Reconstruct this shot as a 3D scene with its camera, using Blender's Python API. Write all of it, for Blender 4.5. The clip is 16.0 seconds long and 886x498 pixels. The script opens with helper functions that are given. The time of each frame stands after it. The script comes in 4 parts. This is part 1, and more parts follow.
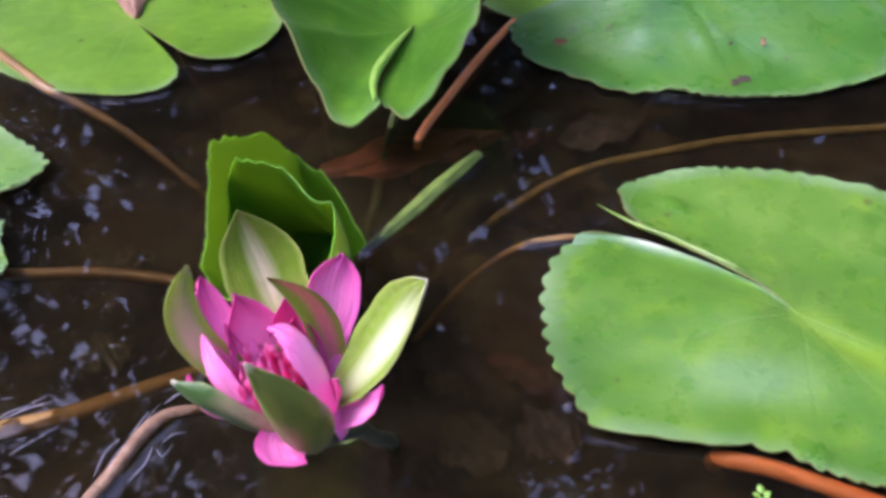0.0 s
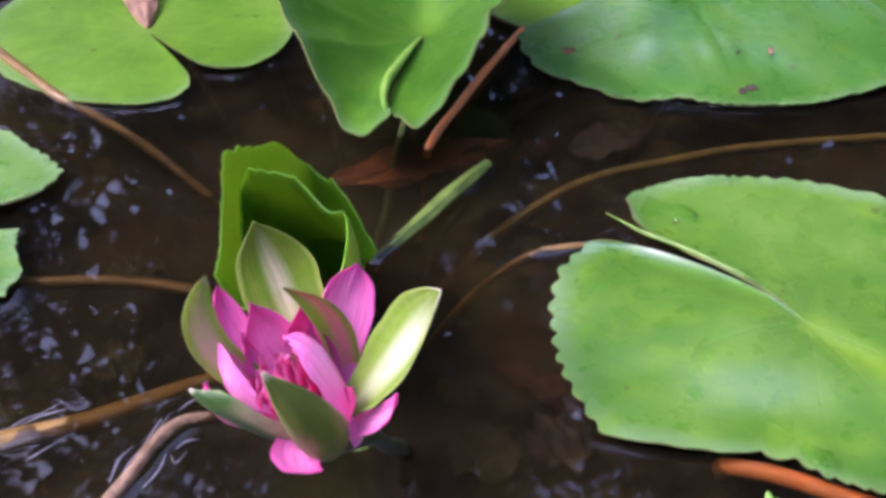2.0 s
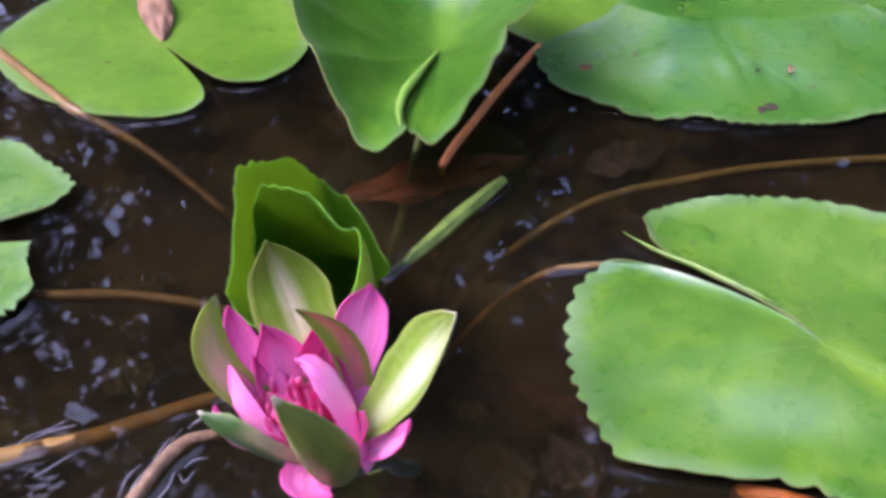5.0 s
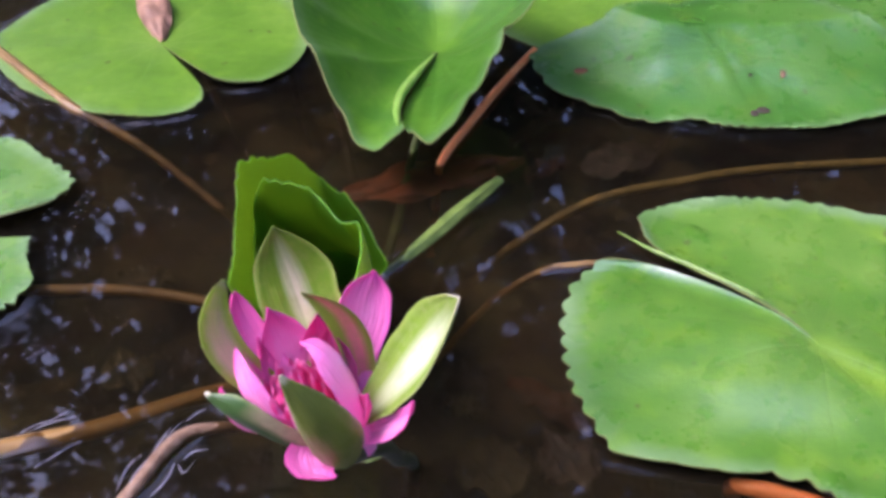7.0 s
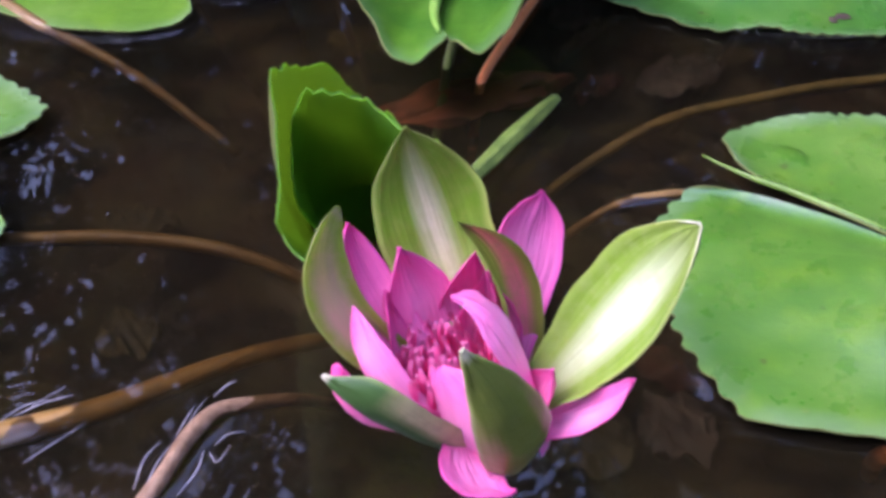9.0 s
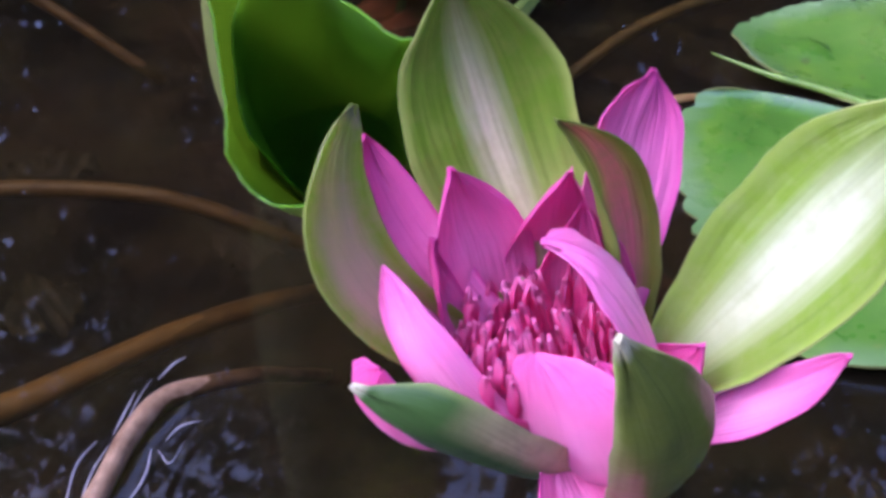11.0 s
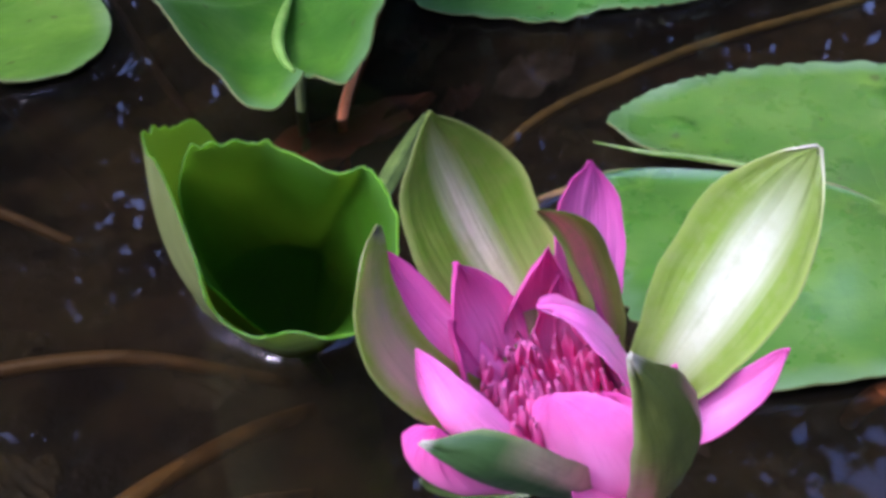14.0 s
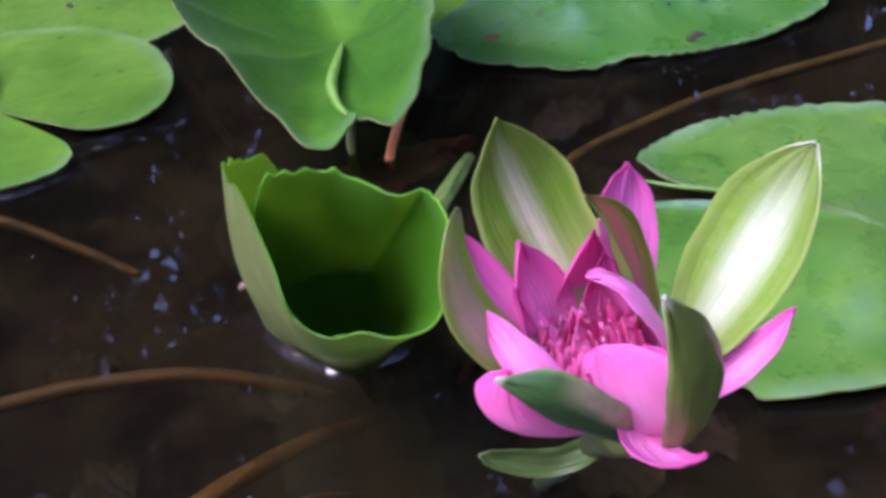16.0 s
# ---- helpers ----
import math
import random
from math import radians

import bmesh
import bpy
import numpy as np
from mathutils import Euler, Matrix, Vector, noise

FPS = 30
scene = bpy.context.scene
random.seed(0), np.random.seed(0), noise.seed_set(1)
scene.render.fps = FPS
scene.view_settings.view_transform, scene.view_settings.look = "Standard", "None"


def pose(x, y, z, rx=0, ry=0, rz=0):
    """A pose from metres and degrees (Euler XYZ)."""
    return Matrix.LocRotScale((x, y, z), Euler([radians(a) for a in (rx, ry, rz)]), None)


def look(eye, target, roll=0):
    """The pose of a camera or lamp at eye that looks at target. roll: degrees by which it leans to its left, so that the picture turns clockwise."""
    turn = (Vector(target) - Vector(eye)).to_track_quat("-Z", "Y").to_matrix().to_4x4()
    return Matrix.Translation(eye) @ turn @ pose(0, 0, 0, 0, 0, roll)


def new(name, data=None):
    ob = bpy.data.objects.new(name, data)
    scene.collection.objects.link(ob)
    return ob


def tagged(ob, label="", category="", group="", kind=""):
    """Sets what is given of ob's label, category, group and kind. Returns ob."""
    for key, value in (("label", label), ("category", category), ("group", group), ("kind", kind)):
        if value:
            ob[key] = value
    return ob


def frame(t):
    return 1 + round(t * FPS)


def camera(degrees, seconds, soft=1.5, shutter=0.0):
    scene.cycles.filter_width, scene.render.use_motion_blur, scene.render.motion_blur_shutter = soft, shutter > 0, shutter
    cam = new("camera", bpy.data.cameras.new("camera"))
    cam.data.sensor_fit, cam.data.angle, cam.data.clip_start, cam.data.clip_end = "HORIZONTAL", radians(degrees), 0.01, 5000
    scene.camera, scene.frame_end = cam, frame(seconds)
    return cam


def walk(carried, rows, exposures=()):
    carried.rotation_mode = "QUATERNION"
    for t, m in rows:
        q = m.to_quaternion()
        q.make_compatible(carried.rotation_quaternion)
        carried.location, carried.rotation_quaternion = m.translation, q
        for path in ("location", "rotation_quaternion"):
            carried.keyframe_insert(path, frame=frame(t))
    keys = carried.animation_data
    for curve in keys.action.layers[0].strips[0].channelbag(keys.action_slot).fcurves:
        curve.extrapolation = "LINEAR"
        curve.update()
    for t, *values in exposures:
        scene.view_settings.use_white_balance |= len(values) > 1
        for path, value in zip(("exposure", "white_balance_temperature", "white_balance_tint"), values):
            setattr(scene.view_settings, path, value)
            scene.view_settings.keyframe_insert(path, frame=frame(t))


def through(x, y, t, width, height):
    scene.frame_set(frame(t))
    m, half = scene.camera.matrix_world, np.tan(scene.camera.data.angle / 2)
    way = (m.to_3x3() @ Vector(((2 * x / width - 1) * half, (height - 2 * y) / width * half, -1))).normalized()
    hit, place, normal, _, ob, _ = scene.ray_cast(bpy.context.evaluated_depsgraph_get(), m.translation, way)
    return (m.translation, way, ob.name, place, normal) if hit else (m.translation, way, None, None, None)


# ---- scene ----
cam = camera(46.867, 16.0, soft=3.6)
EXPOSURE, KELVIN, TINT = 2.13, 5560, 37
PATH = [
    (0, (0.01422, 0.01854, 0.30381), (0.01344, 0.24651, 0.10880), -0.251),
    (0.5, (0.01429, 0.01941, 0.30411), (0.01323, 0.24714, 0.10882), -0.303),
    (1, (0.01435, 0.01902, 0.30412), (0.01317, 0.24709, 0.10923), -0.317),
    (1.5, (0.01427, 0.01801, 0.30567), (0.01225, 0.24654, 0.11133), -0.381),
    (2, (0.01274, 0.01628, 0.30733), (0.00999, 0.24531, 0.11358), -0.561),
    (2.5, (0.01238, 0.01728, 0.30758), (0.00895, 0.24731, 0.11504), -0.747),
    (3, (0.01276, 0.02012, 0.30715), (0.00840, 0.25125, 0.11593), -0.764),
    (3.5, (0.01281, 0.02155, 0.30583), (0.00707, 0.25316, 0.11525), -0.742),
    (4, (0.01217, 0.02193, 0.30562), (0.00588, 0.25312, 0.11454), -0.694),
    (6.5, (0.01149, 0.01867, 0.30463), (0.00682, 0.25166, 0.11569), 0.087),
    (7, (0.00909, 0.01418, 0.30414), (0.00537, 0.24760, 0.11572), 0.308),
    (7.5, (0.00088, 0.01932, 0.29929), (-0.00190, 0.25236, 0.11039), 0.434),
    (8, (-0.00865, 0.02961, 0.28371), (-0.00845, 0.25925, 0.09068), 0.813),
    (8.2, (-0.01374, 0.03229, 0.27169), (-0.01159, 0.26020, 0.07662), 0.932),
    (8.5, (-0.02420, 0.04849, 0.26254), (-0.01829, 0.27435, 0.06517), 1.424),
    (8.7, (-0.02971, 0.06133, 0.25843), (-0.02162, 0.28603, 0.05983), 1.557),
    (9, (-0.03515, 0.07054, 0.25028), (-0.02359, 0.29379, 0.05022), 1.579),
    (9.2, (-0.03720, 0.07575, 0.24447), (-0.02268, 0.29768, 0.04313), 1.720),
    (9.5, (-0.04126, 0.08688, 0.23727), (-0.02291, 0.30661, 0.03385), 1.744),
    (9.7, (-0.04251, 0.09348, 0.23085), (-0.02151, 0.31178, 0.02614), 1.882),
    (11.8, (-0.04930, 0.12227, 0.20225), (-0.00773, 0.32634, -0.01369), 0.996),
    (12, (-0.04867, 0.12333, 0.20078), (-0.00228, 0.33023, -0.01144), 0.714),
    (12.2, (-0.04736, 0.12383, 0.19934), (0.00299, 0.33232, -0.01041), 0.713),
    (12.5, (-0.04683, 0.12417, 0.19869), (0.01013, 0.33001, -0.01198), -0.187),
    (13, (-0.04936, 0.11739, 0.20081), (0.01472, 0.32619, -0.00484), -1.358),
    (13.2, (-0.05313, 0.11380, 0.20406), (0.01129, 0.32638, 0.00242), -1.696),
    (13.5, (-0.05960, 0.10780, 0.20994), (0.00430, 0.32468, 0.01275), -2.588),
    (13.7, (-0.06131, 0.10320, 0.21386), (0.00202, 0.32546, 0.02258), -2.678),
    (14, (-0.06588, 0.09832, 0.22276), (-0.00012, 0.32274, 0.03486), -3.065),
    (14.2, (-0.06885, 0.09595, 0.22498), (-0.00395, 0.32480, 0.04217), -3.158),
    (14.5, (-0.07218, 0.09224, 0.22908), (-0.00819, 0.32296, 0.04833), -3.688),
    (14.7, (-0.07555, 0.08719, 0.22863), (-0.01201, 0.31913, 0.04928), -3.571),
    (15, (-0.07650, 0.08098, 0.22921), (-0.01380, 0.31408, 0.05108), -4.192),
    (15.5, (-0.08000, 0.07131, 0.23049), (-0.01794, 0.30592, 0.05413), -4.705),
    (16, (-0.08056, 0.07144, 0.23183), (-0.01884, 0.30792, 0.05785), -4.460),
]
walk(cam, [(t, look(eye, target, roll)) for t, eye, target, roll in PATH], exposures=((0.0, EXPOSURE, KELVIN, TINT), (7.0, EXPOSURE, KELVIN, TINT), (9.5, EXPOSURE - 0.1, KELVIN - 280, TINT + 2), (12.5, EXPOSURE - 0.44, KELVIN - 560, TINT + 3), (16.0, EXPOSURE - 0.30, KELVIN - 480, TINT + 3)))

# ---- light ----
SUN_FROM = Vector((-0.62, -0.05, 0.76)).normalized()
world = bpy.data.worlds.new("sky")
scene.world = world
world.use_nodes = True
sky = world.node_tree.nodes.new("ShaderNodeTexSky")
sky.sky_type, sky.sun_disc = "NISHITA", False
sky.sun_elevation = math.asin(SUN_FROM.z)
sky.sun_rotation = math.atan2(SUN_FROM.x, SUN_FROM.y)
sky.dust_density, sky.ozone_density, sky.air_density = 5.0, 0.6, 1.0
background = world.node_tree.nodes["Background"]
background.inputs["Strength"].default_value = 0.15
world.node_tree.links.new(sky.outputs[0], background.inputs["Color"])
sun = new("sun", bpy.data.lights.new("sun", "SUN"))
sun.data.energy, sun.data.angle, sun.data.color = 0.62, radians(40), (1.0, 0.96, 0.9)
sun.matrix_world = look(SUN_FROM * 10, (0, 0, 0))


# ---- materials ----
class Nodes:
    """A small writer of node materials."""

    def __init__(self, name):
        self.mat = bpy.data.materials.new(name)
        self.mat.use_nodes = True
        self.tree = self.mat.node_tree
        self.tree.nodes.clear()
        self.out = self.tree.nodes.new("ShaderNodeOutputMaterial")

    def put(self, socket, value):
        if isinstance(value, bpy.types.NodeSocket):
            self.tree.links.new(value, socket)
        elif value is not None:
            if isinstance(value, tuple) and len(value) == 3 and len(socket.default_value) == 4:
                value = (*value, 1)
            socket.default_value = value

    def node(self, kind, out=0, **inputs):
        n = self.tree.nodes.new("ShaderNode" + kind)
        for key, value in inputs.items():
            self.put(n.inputs[key.replace("_", " ")], value)
        return n.outputs[out]

    def math(self, op, a, b=None, c=None):
        n = self.tree.nodes.new("ShaderNodeMath")
        n.operation = op
        for socket, value in zip(n.inputs, (a, b, c)):
            self.put(socket, value)
        return n.outputs[0]

    def coords(self, kind="Object"):
        return self.tree.nodes.new("ShaderNodeTexCoord").outputs[kind]

    def uv(self):
        s = self.tree.nodes.new("ShaderNodeSeparateXYZ")
        self.put(s.inputs[0], self.coords("UV"))
        return s.outputs[0], s.outputs[1]

    def scaled(self, vector, x, y, z):
        n = self.tree.nodes.new("ShaderNodeMapping")
        self.put(n.inputs["Vector"], vector)
        n.inputs["Scale"].default_value = (x, y, z)
        return n.outputs[0]

    def noise(self, vector, scale, detail=3.0, rough=0.55):
        return self.node("TexNoise", Vector=vector, Scale=scale, Detail=detail, Roughness=rough)

    def ramp(self, fac, *stops):
        n = self.tree.nodes.new("ShaderNodeValToRGB")
        self.put(n.inputs[0], fac)
        while len(n.color_ramp.elements) < len(stops):
            n.color_ramp.elements.new(0.5)
        for e, (at, colour) in zip(n.color_ramp.elements, stops):
            e.position = at
            e.color = (*colour, 1) if isinstance(colour, tuple) else (colour, colour, colour, 1)
        return n.outputs[0]

    def mix(self, fac, a, b, blend="MIX"):
        n = self.tree.nodes.new("ShaderNodeMix")
        n.data_type, n.blend_type = "RGBA", blend
        self.put(n.inputs[0], fac)
        self.put(n.inputs[6], a)
        self.put(n.inputs[7], b)
        return n.outputs[2]

    def bump(self, height, strength=0.3, distance=0.001):
        return self.node("Bump", Strength=strength, Distance=distance, Height=height)

    def skin(self, colour, rough, normal=None, through=None, share=0.0, spec=0.5, coat=0.0, bloom=None):
        """A Principled surface, with some light let through."""
        s = self.tree.nodes.new("ShaderNodeBsdfPrincipled")
        self.put(s.inputs["Base Color"], colour)
        self.put(s.inputs["Roughness"], rough)
        self.put(s.inputs["Specular IOR Level"], spec)
        self.put(s.inputs["Coat Weight"], coat)
        s.inputs["Coat Roughness"].default_value, s.inputs["Coat IOR"].default_value = 0.24, 1.7
        self.put(s.inputs["Normal"], normal)
        if bloom is not None:
            self.put(s.inputs["Sheen Weight"], bloom)
            s.inputs["Sheen Roughness"].default_value = 0.35
            s.inputs["Sheen Tint"].default_value = (0.80, 0.92, 1.0, 1)
        made = s.outputs[0]
        if share:
            t = self.node("BsdfTranslucent", Color=through, Normal=normal)
            m = self.tree.nodes.new("ShaderNodeMixShader")
            self.put(m.inputs[0], share)
            self.put(m.inputs[1], made)
            self.put(m.inputs[2], t)
            made = m.outputs[0]
        self.tree.links.new(made, self.out.inputs[0])
        return self.mat


def pad_top(name, dark, mid, light, rough=0.32, veins=0.55, share=0.15, through=None, coat=0.9, heart_mix=0.5, wax=0.55, frost=0.75, fresh=(0.13, 0.27, 0.012), spec=0.8, rib=0.0):
    m = Nodes(name)
    u, v = m.uv()
    p = m.coords()
    blotch = m.noise(p, 26, 4)
    fine = m.noise(p, 320, 3)
    broad = m.noise(p, 8, 3)
    mottle = m.noise(p, 110, 4, 0.65)
    tone = m.math("ADD", m.math("MULTIPLY", blotch, 0.45), m.math("ADD", m.math("MULTIPLY", broad, 0.35), m.math("MULTIPLY", mottle, 0.20)))
    colour = m.ramp(tone, (0.38, dark), (0.5, mid), (0.64, light))
    rays = m.math("ABSOLUTE", m.math("SINE", m.math("ADD", m.math("MULTIPLY", u, 34.5), m.math("MULTIPLY", m.noise(p, 30), 1.2))))
    vein = m.math("MULTIPLY", m.math("POWER", m.math("SUBTRACT", 1.0, rays), 7.0), m.math("SUBTRACT", 1.0, v))
    colour = m.mix(m.math("MULTIPLY", vein, veins), colour, light)
    middle = m.math("MULTIPLY", m.math("ABSOLUTE", m.math("SUBTRACT", u, 0.5)), v)
    midrib = m.math("MULTIPLY", m.ramp(middle, (0.004, 1.0), (0.020, 0.0)), m.ramp(v, (0.55, 1.0), (0.95, 0.0)))
    colour = m.mix(m.math("MULTIPLY", midrib, rib), colour, fresh)
    heart = m.math("POWER", m.math("MAXIMUM", m.math("SUBTRACT", 1.0, m.math("MULTIPLY", v, 2.2)), 0.0), 2.0)
    colour = m.mix(m.math("MULTIPLY", heart, heart_mix), colour, light)
    colour = m.mix(m.math("MULTIPLY", m.ramp(v, (0.90, 0.0), (0.985, 1.0)), m.ramp(blotch, (0.35, 0.15), (0.65, frost))), colour, (0.24, 0.36, 0.20))
    colour = m.mix(m.ramp(m.noise(p, 48, 3), (0.55, 0.0), (0.72, 0.45)), colour, fresh)
    specks = m.ramp(m.noise(p, 180, 2), (0.70, 0.0), (0.74, 1.0))
    colour = m.mix(m.math("MULTIPLY", specks, 0.25), colour, (0.25, 0.24, 0.06))
    spots = m.ramp(m.noise(m.scaled(p, 1, 1, 0.01), 95, 1), (0.735, 0.0), (0.76, 1.0))
    colour = m.mix(m.math("MULTIPLY", spots, 0.7), colour, (0.045, 0.05, 0.012))
    relief = m.math("ADD", m.math("MULTIPLY", fine, 0.35), m.math("ADD", m.math("ADD", m.math("MULTIPLY", mottle, 0.8), m.math("MULTIPLY", blotch, 1.4)), m.math("MULTIPLY", vein, -0.5)))
    r = m.math("ADD", rough - 0.12, m.math("MULTIPLY", m.noise(p, 60), 0.22))
    return m.skin(colour, r, m.bump(relief, 0.35, 0.0012), through or colour, share, spec, coat=coat, bloom=m.math("MULTIPLY", m.ramp(broad, (0.40, 0.25), (0.62, 1.0)), wax))


def plain_skin(name, a, b, scale, rough=0.4, bump=0.25, share=0.0, stretch=(1, 1, 1), spec=0.4):
    m = Nodes(name)
    p = m.scaled(m.coords(), *stretch)
    n = m.noise(p, scale, 4)
    colour = m.ramp(n, (0.3, a), (0.7, b))
    fine = m.noise(p, scale * 6, 3)
    return m.skin(m.mix(m.math("MULTIPLY", fine, 0.25), colour, a), rough, m.bump(fine, bump, 0.0006), colour, share, spec)


def wobble_u(m, u, lines):
    return m.math("ADD", u, m.math("MULTIPLY", m.math("SUBTRACT", lines, 0.5), 0.15))


def petal_skin(name, middle, margin, tip, streak, share=0.3, rough=0.45, edge=None, low=None, band=(0.08, 0.3), tip_at=(0.55, 1.0), middle_at=0.5, hem=None, ribs=0.08, fold=2.4, cap=None):
    """Colours by the petal's own length and width, with fine streaks along it."""
    m = Nodes(name)
    u, v = m.uv()
    p = m.coords("UV")
    off = m.math("ABSOLUTE", m.math("SUBTRACT", u, middle_at))
    brink = m.math("ABSOLUTE", m.math("SUBTRACT", u, 0.5))
    lines = m.noise(m.scaled(p, 1.0, 0.05, 1.0), 22, 4)
    wobble = m.math("ADD", off, m.math("MULTIPLY", m.math("SUBTRACT", lines, 0.5), 0.13))
    colour = m.mix(m.ramp(wobble, (band[0], 0.0), (band[1], 1.0)), middle, margin)
    colour = m.mix(m.ramp(v, (tip_at[0], 0.0), (tip_at[1], 1.0)), colour, tip)
    if low:
        colour = m.mix(m.ramp(v, (0.05, 1.0), (0.55, 0.0)), colour, low)
    if edge:
        colour = m.mix(m.ramp(brink, (0.43, 0.0), (0.49, 1.0)), colour, edge)
    colour = m.mix(m.ramp(lines, (0.45, 0.0), (0.8, 0.14)), colour, streak)
    if hem:
        colour = m.mix(m.math("MULTIPLY", m.ramp(wobble_u(m, u, lines), (0.62, 0.0), (0.80, 1.0)), m.ramp(v, (0.56, 1.0), (0.74, 0.0))), colour, hem)
    if cap:
        colour = m.mix(m.ramp(v, (0.945, 0.0), (0.985, 1.0)), colour, cap)
    patch = m.noise(m.coords(), 160, 3)
    colour = m.mix(m.math("MULTIPLY", patch, 0.3), colour, margin)
    cloud = m.noise(m.coords(), 420, 4, 0.6)
    colour = m.mix(m.ramp(cloud, (0.42, 0.0), (0.75, 0.35)), colour, streak)
    folds = m.noise(m.scaled(p, 1.0, 0.22, 1.0), 7, 2)
    relief = m.math("ADD", m.math("MULTIPLY", lines, ribs), m.math("ADD", m.math("MULTIPLY", patch, 0.9), m.math("MULTIPLY", folds, fold)))
    return m.skin(colour, rough, m.bump(relief, 0.55, 0.0008), colour, share, 0.4)


PAD_LIGHT = pad_top("pad_green", (0.044, 0.142, 0.010), (0.071, 0.192, 0.014), (0.128, 0.262, 0.030), rough=0.30, wax=0.24, frost=0.6, rib=0.8, fresh=(0.16, 0.31, 0.012))
PAD_LIME = pad_top("pad_lime_green", (0.070, 0.180, 0.010), (0.104, 0.236, 0.014), (0.17, 0.315, 0.035), rough=0.36, veins=0.4, share=0.2, coat=0.4, wax=0.08, frost=0.4, fresh=(0.17, 0.33, 0.01), spec=0.5)
PAD_DARK = pad_top("pad_deep_green", (0.028, 0.118, 0.010), (0.048, 0.166, 0.015), (0.088, 0.22, 0.030), rough=0.30, veins=0.12, coat=0.75, heart_mix=0.0, wax=0.04, frost=0.3, fresh=(0.12, 0.24, 0.02))
PAD_FRESH = pad_top("pad_fresh_green", (0.030, 0.122, 0.004), (0.048, 0.160, 0.006), (0.088, 0.22, 0.014), rough=0.36, share=0.28, coat=0.6, wax=0.06, frost=0.3, fresh=(0.12, 0.29, 0.010), spec=0.5, rib=0.7)
PAD_UNDER = plain_skin("pad_underside", (0.11, 0.13, 0.04), (0.17, 0.21, 0.06), 40, share=0.1)
ROLL_IN = pad_top("rolled_leaf_inside", (0.040, 0.150, 0.005), (0.058, 0.20, 0.007), (0.095, 0.26, 0.012), rough=0.5, veins=0.3, share=0.70, through=(0.50, 0.82, 0.014), coat=0.0, wax=0.0, frost=0.2, fresh=(0.06, 0.19, 0.004), spec=0.3)
ROLL_OUT = plain_skin("rolled_leaf_outside", (0.165, 0.215, 0.048), (0.26, 0.31, 0.10), 45, share=0.45)
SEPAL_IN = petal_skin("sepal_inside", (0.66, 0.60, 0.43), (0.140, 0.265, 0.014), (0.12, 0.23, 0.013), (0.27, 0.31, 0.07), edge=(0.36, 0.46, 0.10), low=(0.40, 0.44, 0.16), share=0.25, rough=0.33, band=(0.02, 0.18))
# lit copy of SEPAL_IN: sunlight in the paler colours, shade in the darker foot
SEPAL_LIT = petal_skin("sepal_inside_lit", (0.66, 0.70, 0.52), (0.185, 0.315, 0.028), (0.15, 0.24, 0.03), (0.30, 0.36, 0.14), edge=(0.29, 0.42, 0.07), low=(0.22, 0.28, 0.06), share=0.25, rough=0.24, band=(0.05, 0.27), tip_at=(0.66, 0.95))
SEPAL_PINK = petal_skin("sepal_inside_blush", (0.88, 0.55, 0.56), (0.36, 0.50, 0.07), (0.28, 0.44, 0.035), (0.78, 0.50, 0.47), edge=(0.44, 0.56, 0.12), share=0.66, ribs=0.03, fold=1.2, band=(0.16, 0.40), cap=(0.5, 0.48, 0.36))
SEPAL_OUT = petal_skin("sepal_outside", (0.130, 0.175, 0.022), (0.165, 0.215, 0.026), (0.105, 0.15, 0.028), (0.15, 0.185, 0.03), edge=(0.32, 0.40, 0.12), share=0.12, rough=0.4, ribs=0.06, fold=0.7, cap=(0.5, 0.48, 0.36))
SEPAL_THIN = petal_skin("sepal_outside_thin", (0.38, 0.46, 0.13), (0.42, 0.53, 0.13), (0.34, 0.46, 0.10), (0.38, 0.46, 0.12), edge=(0.32, 0.40, 0.12), share=0.68, rough=0.4, ribs=0.06, fold=0.7)
SEPAL_CREAM = petal_skin("sepal_cream_side", (0.50, 0.42, 0.30), (0.40, 0.37, 0.17), (0.03, 0.085, 0.018), (0.42, 0.38, 0.24), share=0.15, tip_at=(0.50, 0.68))
SEPAL_RED = petal_skin("sepal_reddened", (0.88, 0.20, 0.34), (0.33, 0.38, 0.06), (0.20, 0.16, 0.07), (0.36, 0.27, 0.08), edge=(0.32, 0.40, 0.08), share=0.38, band=(0.06, 0.24), tip_at=(0.90, 1.0), middle_at=0.34)
PETAL = petal_skin("petal_pink", (0.89, 0.33, 0.62), (0.88, 0.25, 0.56), (0.78, 0.06, 0.38), (0.84, 0.17, 0.50), share=0.38, edge=(0.82, 0.14, 0.48))
PETAL_DEEP = petal_skin("petal_deep_pink", (0.92, 0.30, 0.64), (0.91, 0.29, 0.65), (0.70, 0.045, 0.30), (0.80, 0.12, 0.44), share=0.5, edge=(0.78, 0.10, 0.42))
PETAL_PALE = petal_skin("petal_pale_pink", (0.86, 0.37, 0.64), (0.84, 0.27, 0.57), (0.82, 0.12, 0.46), (0.86, 0.30, 0.62), share=0.32, edge=(0.86, 0.22, 0.56))
STAMEN = petal_skin("stamen_pink", (0.97, 0.12, 0.48), (0.96, 0.11, 0.46), (0.98, 0.36, 0.68), (0.96, 0.16, 0.44), share=0.5, low=(0.92, 0.12, 0.34), tip_at=(0.75, 1.0))
STEM_TAN = plain_skin("stem_tan", (0.125, 0.074, 0.022), (0.21, 0.132, 0.040), 90, stretch=(1, 1, 1))
STEM_BROWN = plain_skin("stem_brown", (0.17, 0.098, 0.022), (0.31, 0.182, 0.048), 90)
